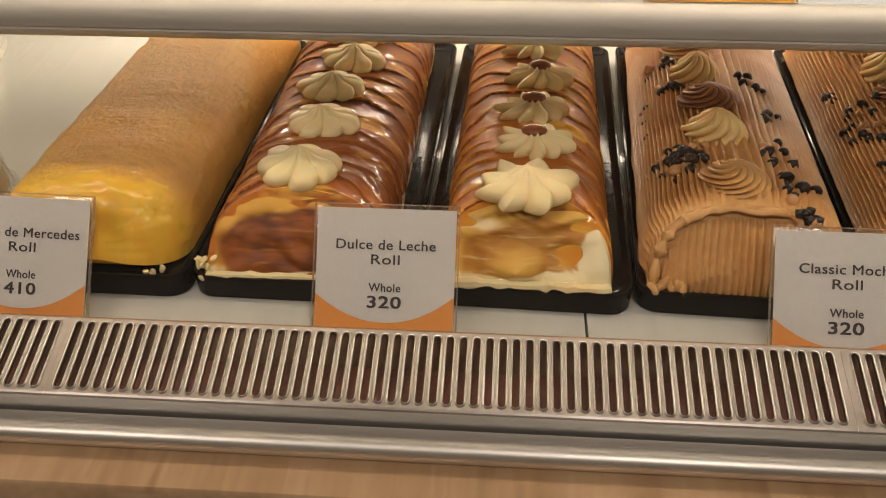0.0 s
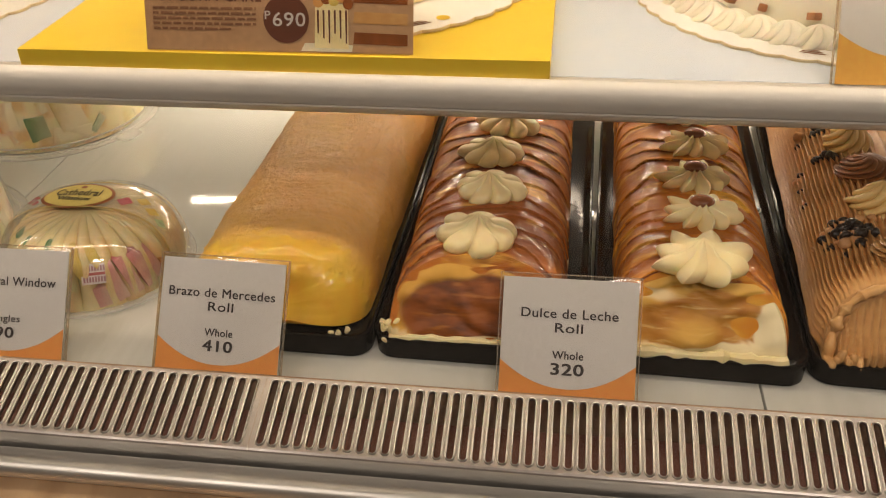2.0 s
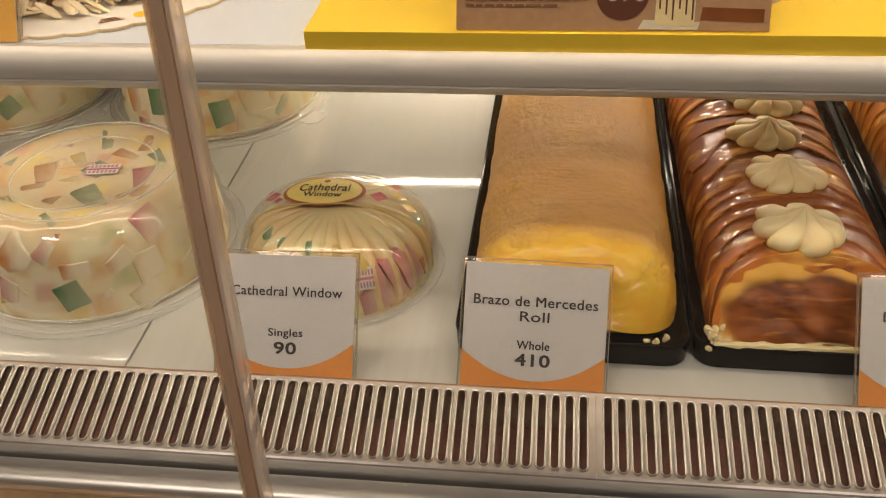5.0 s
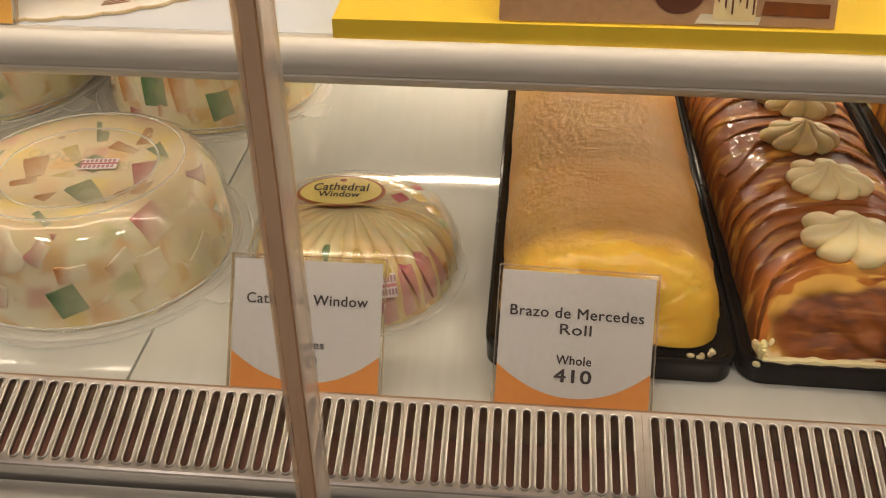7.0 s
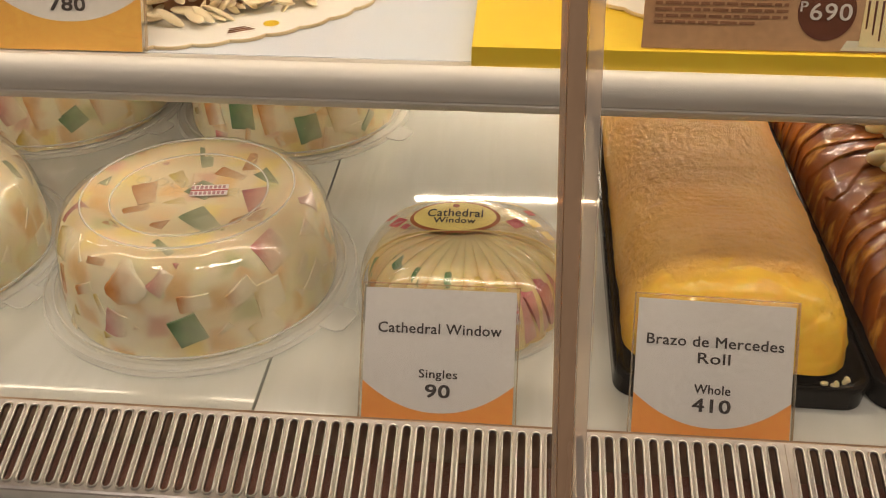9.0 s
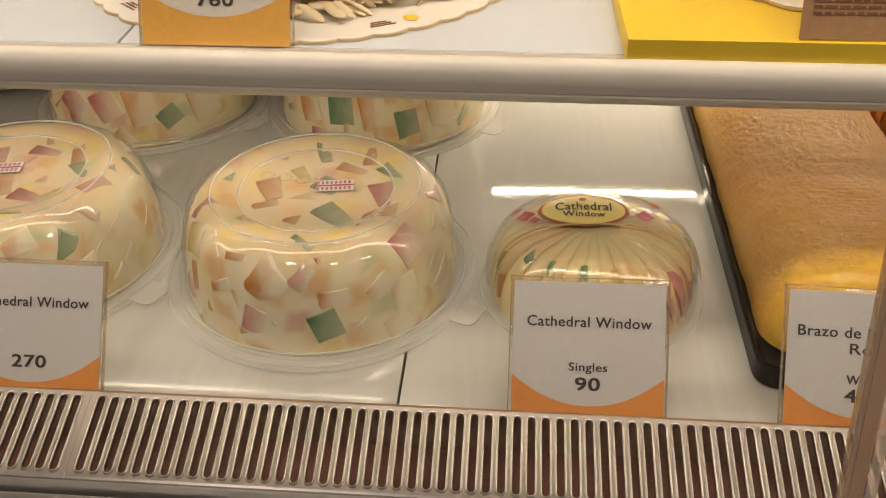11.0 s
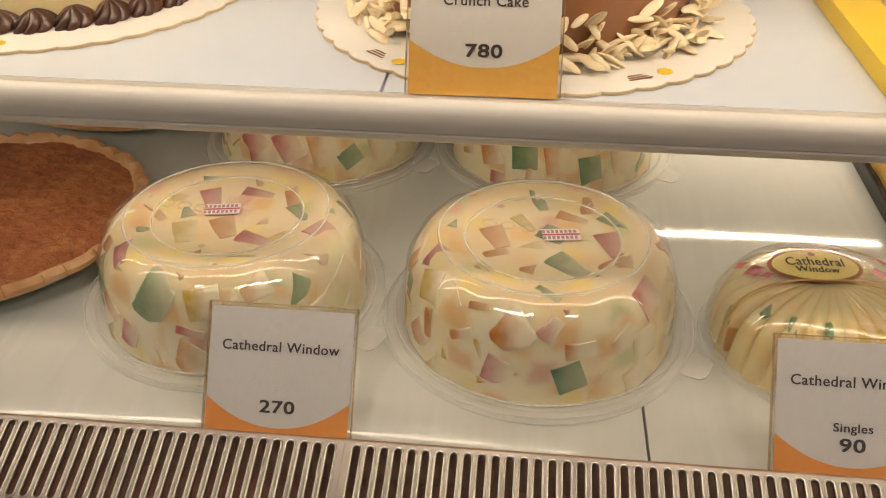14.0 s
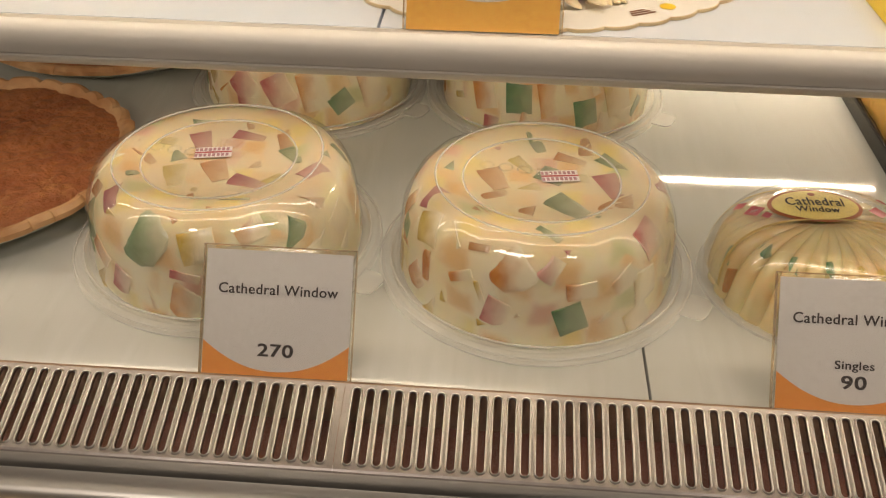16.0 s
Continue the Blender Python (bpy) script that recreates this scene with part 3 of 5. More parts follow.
def price_card(lines, note, number, m, label, back=ORANGE, width=CARD_W, height=CARD_H, rows=(0.705, 0.585), note_at=0.358, number_at=0.240, dip=0.075, rise=0.30, drop=0.0):
    """A printed card in a clear holder; its origin is the middle of its lower edge, x across, y up the card."""
    ob = thing("price_card", label, "price card", m, "price cards")
    w, h = width / 2, height
    part("card", boxed(-w, w, 0, h, -0.0008, 0.0, bevel=0.0002), CARD, ob, "white printed card", False)
    # coloured foot of the card, its upper edge a hollow arc
    bm = bmesh.new()
    n = 24
    bridge(bm, [[(-w + 2 * w * i / n, 0.0, 0.00025) for i in range(n + 1)],
                [(-w + 2 * w * i / n, h * (dip + (rise - dip) * abs(2 * i / n - 1) ** 2.1), 0.00025) for i in range(n + 1)]], False)
    part("colour_field", bm, back, ob, "orange printed foot of the card", False)
    for text, f in zip(lines, rows):
        lettering(text, len(text) * 0.00436 * width / 0.0855, 0.0059, (0, h * f), INK, ob)
    if note:
        lettering(note, 0.0194 if note == "Whole" else 0.0215, 0.0050 if note == "Whole" else 0.0062, (0, h * note_at), INK, ob)
    lettering(number, len(number) * 0.0068, 0.0072, (0, h * number_at), INK, ob, 0.0003, 0.00028)
    bm = bmesh.new()
    box(bm, -w - 0.0016, w + 0.0016, -drop, h + 0.0022, -0.0030, -0.0014, bevel=0.0004)
    holder = part("holder", bm, ACRYLIC, ob, "clear acrylic holder")
    holder.visible_shadow = False
    for a, b, c, d in ((-w - 0.0017, w + 0.0017, h + 0.0021, h + 0.0029), (-w - 0.0021, -w - 0.0015, 0, h + 0.0028), (w + 0.0015, w + 0.0021, 0, h + 0.0028)):
        part("holder_edge", boxed(a, b, c, d, -0.0030, 0.0002), EDGE, ob, "bright cut edge of the holder", False)
    return ob


def deck_card(x, yaw, lines, note, number, label, dz=0.0):
    return price_card(lines, note, number, pose(x, 0.4239, 0.9079 + dz, 54, 0, yaw), label, width=0.0852, height=0.0752, drop=(0.0076 + dz) / 0.809)


deck_card(-0.0715, 0, ("Dulce de Leche", "Roll"), "Whole", "320", "white and orange price card for the dulce de leche roll")
deck_card(-0.3015, -2.2, ("Brazo de Mercedes", "Roll"), "Whole", "410", "white and orange price card for the brazo de Mercedes roll")
deck_card(-0.4525, 0.4, ("Cathedral Window",), "Singles", "90", "white and orange price card for single cathedral window")
deck_card(-0.7785, 0, ("Cathedral Window",), "", "270", "white and orange price card for whole cathedral window", -0.0020)
deck_card(0.2045, -0.5, ("Classic Mocha", "Roll"), "Whole", "320", "white and orange price card for the classic mocha roll", -0.0062)
for x, text, number in ((-0.6688, "Crunch Cake", "780"), (0.1215, "", "620")):
    price_card((text,) if text else (), "", number, pose(x, 0.5312, SHELF_Z + 0.0004, 66, 0, 0.6), "white and amber price card on the upper shelf", AMBER, 0.0845, 0.088,
               rows=(0.60,), number_at=0.288, dip=0.18, rise=0.345)


# ---- trays ----
def tray(x0, x1, y0, y1, yaw=0.0):
    cx, cy = (x0 + x1) / 2, (y0 + y1) / 2
    ob = thing("cake_tray", "glossy black plastic cake tray under a roll", "tray", pose(cx, y0, DECK_Z, 0, 0, yaw) @ pose(0, cy - y0, 0), "roll trays")
    a, b, c, d = x0 - cx, x1 - cx, y0 - cy, y1 - cy
    loops = []
    for inset, z, r in ((0.0022, 0.0002, 0.013), (0.0010, 0.0012, 0.014), (0.0006, 0.013, 0.0145), (0.0, 0.0160, 0.015), (0.0006, 0.0174, 0.0145), (0.0022, 0.0176, 0.0135),
                        (0.0032, 0.0168, 0.0125), (0.0045, 0.0145, 0.0115), (0.0075, 0.0128, 0.009), (0.012, 0.0126, 0.007)):
        loops.append(rounded_rect(a + inset, b - inset, c + inset, d - inset, z, r))
    part("tray_body", bridge(bmesh.new(), loops, True, True, True), BLACK, ob)
    return ob


TRAYS = {"brazo": (-0.3515, -0.2040, -0.7), "dulce": (-0.2030, -0.0575, -0.9), "swirl": (-0.0565, 0.0830, -1.7), "mocha": (0.0840, 0.2275, -2.5), "mocha_end": (0.2290, 0.3740, -3.2)}
for x0, x1, yaw in TRAYS.values():
    tray(x0, x1, 0.4585, 0.855, yaw)


# ---- cake rolls ----
def section(a, hw, h, p=0.78, q=0.72):
    c, s = math.cos(a), math.sin(a)
    return hw * math.copysign(abs(c) ** p, c), h * abs(s) ** q


def roll_body(hw, h, length, ny, na, lean=0.0, nose=0.0, shrink=0.35, relief=None, phase=None, pick=None):
    """A long arched roll: base on z = 0, its front at y = 0. relief(a, arc, y) lifts the surface; phase(arc, y) goes into the UV map."""
    bm = bmesh.new()
    uv = bm.loops.layers.uv.new("UVMap")
    grid = []
    for j in range(ny + 1):
        f = j / ny
        y = length * f
        k = 1.0
        if nose and y < nose:
            k = shrink + (1 - shrink) * max(0.0, 1 - (1 - y / nose) ** 2.4) ** (1 / 2.4)
        row = []
        for i in range(na + 1):
            a = math.pi * i / na
            x, z = section(a, hw, h)
            arc = (a / math.pi - 0.5) * 2 * (hw + 0.6 * h)
            r = relief(a, arc, y) if relief else 0.0
            nx, nz = x / hw, z / h
            n = math.hypot(nx, nz) or 1.0
            front = lean * (z / h) * max(0.0, 1 - y / 0.12)
            row.append((bm.verts.new((x * k + nx / n * r, y + front, h * 0.5 * (1 - k) * 0.6 + z * k + nz / n * r)), arc, y))
        grid.append(row)
    for j in range(ny):
        for i in range(na):
            q = (grid[j][i], grid[j][i + 1], grid[j + 1][i + 1], grid[j + 1][i])
            f = bm.faces.new([v[0] for v in q])
            for lp, v in zip(f.loops, q):
                lp[uv].uv = (phase(v[1], v[2]) if phase else v[1], v[1])
            if pick:
                f.material_index = pick(q[0][1], q[0][2])
    for j in (0, ny):
        cap = [v[0] for v in grid[j]]
        bm.faces.new(cap if j else cap[::-1])
    for j in range(ny):
        bm.faces.new((grid[j][0][0], grid[j + 1][0][0], grid[j + 1][na][0], grid[j][na][0]))
    return bm


def end_face(hw, h, lean, rings, na, bulge, relief, pick=None, scale=0.985):
    """The leaning front face of a cut roll, bulging a little; pick(x, z) chooses the material."""
    bm = bmesh.new()
    loops = []
    for k in range(rings + 1):
        f = scale * (1 - k / rings) + 1e-4
        loop = []
        for i in range(2 * na):
            if i <= na:
                x, z = section(math.pi * i / na, hw, h)
            else:
                x, z = -hw + 2 * hw * (i - na) / na, 0.0
            x, z = x * f, h * 0.42 + (z - h * 0.42) * f
            b = bulge * (1 - f ** 2.5)
            loop.append((x, lean * z / h - b - relief(x, z) * (1 if k else 0), z))
        loops.append(loop)
    bridge(bm, loops)
    bmesh.ops.remove_doubles(bm, verts=bm.verts, dist=1e-5)
    if pick:
        for f in bm.faces:
            c = f.calc_center_median()
            f.material_index = pick(c.x, c.z)
    return bm


def nz(x, y, z, s):
    return noise.noise(Vector((x * s, y * s, z * s)))


def brazo_roll():
    hw, h = 0.0665, 0.0525
    ob = thing("brazo_roll", "golden baked meringue roll with a yellow custard end", "cake roll", pose(-0.2775, 0.4655, DECK_Z + 0.0128, 0, 0, -0.8), "cake rolls")

    def relief(a, arc, y):
        r = 0.0018 * nz(arc, y, 0, 22) + 0.0007 * nz(arc, y, 3, 70) + 0.0005 * nz(arc * 1.6, y, 5, 170)
        # faint rings pressed into the skin round a spot of the top
        d = math.hypot(arc - 0.004, y - 0.135)
        r += 0.00022 * math.sin(d * 1300 + 3 * nz(arc, y, 7, 40)) * math.exp(-(d / 0.035) ** 2)
        b = max(0.0, nz(arc, y, 9, 300) - 0.25)
        return r + 0.0022 * b * (1 if y < 0.12 else 0.55)

    part("sponge", roll_body(hw, h, 0.375, 250, 170, lean=0.016, nose=0.042, shrink=0.25, relief=relief), BRAZO, ob, "golden meringue skin")
    # custard lies over the rounded end and thins out raggedly into the skin
    def film(a, arc, y):
        return relief(a, arc, y) * 0.4 + 0.0009 * (1 - y / 0.022) + 0.0016 * nz(arc, y, 12, 45) + 0.0006 * nz(arc, y, 14, 150)

    bm = roll_body(hw, h, 0.042, 60, 120, lean=0.016, nose=0.042, shrink=0.25, relief=film)
    bmesh.ops.translate(bm, verts=bm.verts, vec=(0, -0.0008, 0.0002))
    part("custard", bm, CUSTARD, ob, "yellow custard showing at the end")
    bm = bmesh.new()
    for k in range(5):
        m = Matrix.Translation((0.046 + 0.006 * k % 0.013, -0.001 - 0.002 * (k % 2), 0.004 + 0.002 * (k % 3))) @ Euler((k, 2 * k, 3 * k)).to_matrix().to_4x4()
        bmesh.ops.create_icosphere(bm, subdivisions=1, radius=0.0022, matrix=m @ Matrix.Diagonal((1.2, 0.8, 0.7, 1)))
    part("crumbs", bm, CREAM, ob, "pale crumbs at the base")
    return ob


brazo_roll()


def rosette(n, r, h, twist=0.35, seed=0, sharp=0.26, squash=1.0):
    """A piped star of cream: n lobes that wind up to a soft peak."""
    rnd = random.Random(seed)
    offs = [rnd.uniform(0.86, 1.1) for _ in range(n)]
    m, k = n * 10, 16
    loops = []
    for j in range(k + 1):
        t = j / k
        prof = (1 - t ** 2.3) ** 0.62 * (1.0 if t > 0.15 else 0.86 + t * 0.93)
        z = h * (0.80 * t ** 0.9 + 0.20 * t ** 6)
        loop = []
        for i in range(m):
            a = 2 * math.pi * i / m
            lobe = abs(math.cos(n * a / 2)) ** 0.55
            amp = sharp * (1 - 0.75 * t ** 3)
            o = offs[int((n * a / (2 * math.pi) + 0.5)) % n]
            rad = r * prof * ((1 - amp) + amp * lobe * 1.15) * (1 + (o - 1) * (1 - t))
            b = a + twist * t
            zz = z * (1 - 0.34 * (1 - lobe) * (1 - t ** 2)) - 0.0026 * (rad / r) ** 2
            loop.append((rad * math.cos(b), rad * math.sin(b) * squash, zz))
        loops.append(loop)
    bm = bridge(bmesh.new(), loops, True, False, False)
    bmesh.ops.remove_doubles(bm, verts=bm.verts, dist=2e-5)
    tip = max(v.co.z for v in bm.verts)
    for v in bm.verts:
        if v.co.z > tip * 0.8:
            v.co.x += 0.0016 * (v.co.z - tip * 0.8) / (tip * 0.2)
    return bm


def cream_star(n, r, h, seed=0, squash=0.88, spiky=0.0):
    """A piped star: n plump lobes pressed together, their ends pulled up into small teeth round the middle."""
    rnd = random.Random(seed)
    size = [rnd.uniform(0.86, 1.12) for _ in range(n)]
    tooth = [rnd.uniform(0.2, 1.0) for _ in range(n)]
    prof = [(0.84, -0.10), (0.96, 0.06), (1.00, 0.22), (0.99, 0.38), (0.93, 0.54), (0.83, 0.66), (0.69, 0.73), (0.55, 0.77), (0.43, 0.82), (0.33, 0.90), (0.25, 1.00), (0.17, 1.08), (0.09, 1.17), (0.004, 1.28)]
    loops, m = [], n * 12
    for j, (pr, pz) in enumerate(prof):
        loop = []
        for i in range(m):
            k, f = i // 12, abs((i % 12) / 6 - 1)
            lobe = (1 - f ** 3.2) if not spiky else (1 - f) ** (1 - 0.3 * spiky)
            amp = (0.25 + 0.23 * spiky) * min(1.0, 0.35 + pr)
            s = 1 + (size[k] - 1) * min(1.0, 1.3 * pr) * lobe
            a = 2 * math.pi * (i + 0.5) / m + 0.30 * pz
            rad = r * pr * (1 - amp + amp * lobe) * s
            z = h * pz * (1 - 0.13 * (1 - lobe) * pr)
            if 9 <= j <= 11:
                z += h * (0.04, 0.12, 0.05)[j - 9] * tooth[k] * lobe
            if spiky:
                z += 0.10 * h * lobe * pr
            loop.append((rad * math.cos(a), rad * math.sin(a) * squash + 0.10 * r * max(0.0, pz - 0.6), z))
        loops.append(loop)
    return bridge(bmesh.new(), loops, True, False, True)


def tube(points, radii, n=8, flat=1.0):
    bm = bmesh.new()
    loops = []
    for i, p in enumerate(points):
        d = (Vector(points[min(i + 1, len(points) - 1)]) - Vector(points[max(i - 1, 0)])).normalized()
        side = d.cross(Vector((0, 0, 1))).normalized()
        up = side.cross(d)
        loops.append([Vector(p) + side * (math.cos(2 * math.pi * k / n) * radii[i]) + up * (math.sin(2 * math.pi * k / n) * radii[i] * flat) for k in range(n)])
    return bridge(bm, loops, True, True, True)


def glazed_phase(slant, wavy, pitch):
    def phase(arc, y):
        return (y + slant * arc + 0.10 * abs(arc) + wavy * nz(arc, y, 2, 11) + 0.35 * wavy * nz(arc, y, 6, 34)) / pitch
    return phase


def glazed_roll(x, yaw, name, label, slant, hw, face_mat, stars, seed, left_cream, dollops, peak):
    h = 0.0480
    ob = thing(name, label, "cake roll", pose(x, 0.4655, DECK_Z + 0.0128, 0, 0, yaw), "cake rolls")
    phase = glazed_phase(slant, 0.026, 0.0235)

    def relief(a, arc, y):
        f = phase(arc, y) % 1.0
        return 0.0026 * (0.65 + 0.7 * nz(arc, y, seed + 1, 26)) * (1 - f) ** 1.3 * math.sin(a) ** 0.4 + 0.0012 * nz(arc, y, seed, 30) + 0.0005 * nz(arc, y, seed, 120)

    def pick(arc, y):
        low = abs(arc) > 0.087 + 0.010 * nz(arc, y, seed, 40)
        return 1 if low and (arc < 0 or left_cream) else 0

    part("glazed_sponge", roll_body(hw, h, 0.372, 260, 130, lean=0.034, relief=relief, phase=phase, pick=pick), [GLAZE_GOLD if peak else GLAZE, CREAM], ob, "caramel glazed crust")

    def face_relief(px, pz):
        r = 0.0022 * nz(px, pz * 1.5, seed + 2, 38) + 0.0008 * nz(px, pz, seed, 120)
        if peak:
            # a pulled peak of filling, a hollow beside it and a thick fold of cream at the corner
            r += 0.010 * max(0.0, 1 - math.hypot((px + 0.006) / 0.020, (pz - 0.0145) / 0.011)) ** 1.1
            r -= 0.004 * math.exp(-(((px - 0.026) / 0.013) ** 2 + ((pz - 0.018) / 0.008) ** 2) ** 1.4)
            r += 0.005 * math.exp(-(((px - 0.048) / 0.009) ** 2 + ((pz - 0.016) / 0.014) ** 2))
            r += 0.0016 * math.sin(pz * 520 + 5 * nz(px, pz, 3, 30)) * max(0.0, min(1.0, (pz - 0.022) / 0.01))
        else:
            r += 0.0006 * math.sin(pz * 420 + px * 60 + 6 * nz(px, pz, 3, 30))
        return r

    def soft(v):
        v = max(0.0, min(1.0, v))
        return v * v * (3 - 2 * v)

    def face_cream(px, pz):
        edge = nz(px, pz, seed + 5, 45) * 0.008 + nz(px, pz * 3, seed + 6, 120) * 0.002
        c = soft(((0.0095 if peak else 0.0050) + edge * 0.8 - pz) / 0.0016)
        if peak:
            c = max(c, soft((1.1 + 14 * edge - math.hypot((px - 0.046) / 0.012, (pz - 0.015) / 0.021)) / 0.16))
            c = max(c, 0.75 * soft((1 + 30 * edge - math.hypot((px + 0.034) / 0.020, (pz - 0.034) / 0.0035)) / 0.5))
        return c

    def face_rim(px, pz):
        edge = nz(px, pz, seed + 5, 45) * 0.008
        q = math.hypot((px - 0.004) / (hw * 0.92), (pz - h * 0.36) / (h * 0.46)) + 0.14 * nz(px, pz, seed + 9, 24)
        r = soft((q - (0.84 if peak else 0.93) + edge * 22) / 0.15)
        if peak:
            r = max(r, 0.9 * soft(1.2 - math.hypot((px + 0.006) / 0.020, (pz - 0.0145) / 0.012)))
            r *= 1 - soft(1.5 - math.hypot((px - 0.026) / 0.011, (pz - 0.018) / 0.009))
        return r

    face = part("cut_face", end_face(hw * 1.0, h * 0.985, 0.034, 44, 90, 0.004, face_relief, None, 0.995), face_mat, ob, "cut end with caramel and cream layers")
    for layer, rule in (("cream", face_cream), ("rim", face_rim)):
        at = face.data.attributes.new(layer, "FLOAT", "POINT")
        at.data.foreach_set("value", [rule(v.co.x, v.co.z) for v in face.data.vertices])
    # cream squeezed out along the lower front edge
    pts = [(-hw * 0.98 + hw * 1.96 * i / 24, -0.0025 + 0.0016 * nz(i, 0, seed, 0.9), 0.0045 + 0.0014 * nz(i, 3, seed, 0.7)) for i in range(25)]
    part("cream_edge", tube(pts, [(0.0040 if peak else 0.0026) + 0.0018 * nz(i, 7, seed, 0.8) for i in range(25)], 8), CREAM, ob, "cream squeezed out at the base")
    # ragged cream and crumbs at the lower corner
    bm, rnd = bmesh.new(), random.Random(seed)
    for k in range(12):
        m = Matrix.Translation((-hw + rnd.uniform(-0.003, 0.006), rnd.uniform(-0.005, 0.003), rnd.uniform(0.001, 0.016))) @ Euler((rnd.uniform(0, 3), k, rnd.uniform(0, 3))).to_matrix().to_4x4()
        bmesh.ops.create_icosphere(bm, subdivisions=2, radius=rnd.uniform(0.0014, 0.0032), matrix=m @ Matrix.Diagonal((1.6, 0.6, 0.9, 1)))
    part("crumbs", bm, CREAM, ob, "ragged cream crumbs at the corner")
    for k, (sx, sy, r, hh, n) in enumerate(stars):
        star = part("cream_star", cream_star(n, r * 1.04, hh * (0.64 if dollops and k else 0.70), seed + k, 0.86, 0.8 if dollops and k else (0.4 if dollops else 0.0)), CREAM, ob, "piped cream star")
        star.matrix_local = pose(0, 0, 0, 0, 0, -yaw) @ pose(sx - x, sy - 0.4655, h - 0.0015, 0, 0, 7 * (k % 3) - 6)
        if dollops and k:
            bm = bmesh.new()
            bmesh.ops.create_uvsphere(bm, u_segments=16, v_segments=8, radius=1, matrix=Matrix.Diagonal((r * 0.33, r * 0.26, 0.0036, 1)))
            d = part("caramel_dollop", bm, CARAMEL, star, "caramel centre")
            d.matrix_local = pose(0, 0.0020, hh * 0.68, 4, 0, 0)
    return ob


glazed_roll(-0.1330, 0.0, "dulce_roll", "caramel glazed roll with plain piped cream stars", 0.10, 0.0595, CUT_DARK,
            [(-0.1369, 0.5225, 0.0285, 0.024, 7), (-0.1350, 0.5900, 0.0270, 0.020, 8), (-0.1366, 0.6480, 0.0265, 0.020, 8), (-0.1283, 0.7030, 0.0265, 0.020, 8),
             (-0.1320, 0.757, 0.026, 0.020, 8), (-0.1320, 0.812, 0.026, 0.020, 8)], 11, False, False, False)
glazed_roll(0.0140, -1.2, "dulce_roll", "caramel glazed roll with cream stars and caramel centres", -0.16, 0.0550, CUT,
            [(0.0125, 0.5050, 0.0335, 0.023, 8), (0.0185, 0.5660, 0.0275, 0.020, 10), (0.0189, 0.6180, 0.0270, 0.020, 10), (0.0238, 0.6760, 0.0270, 0.020, 10),
             (0.0200, 0.735, 0.027, 0.020, 10), (0.0200, 0.793, 0.027, 0.020, 10)], 23, True, True, True)


def chip_mesh(r):
    bm = lathe([(0, 0), (r * 0.8, 0.0002), (r, r * 0.35), (r * 0.8, r * 0.8), (r * 0.35, r * 1.15), (0, r * 1.45)], 10)
    me = bpy.data.meshes.new("chip")
    bm.to_mesh(me)
    bm.free()
    me.polygons.foreach_set("use_smooth", [True] * len(me.polygons))
    return me


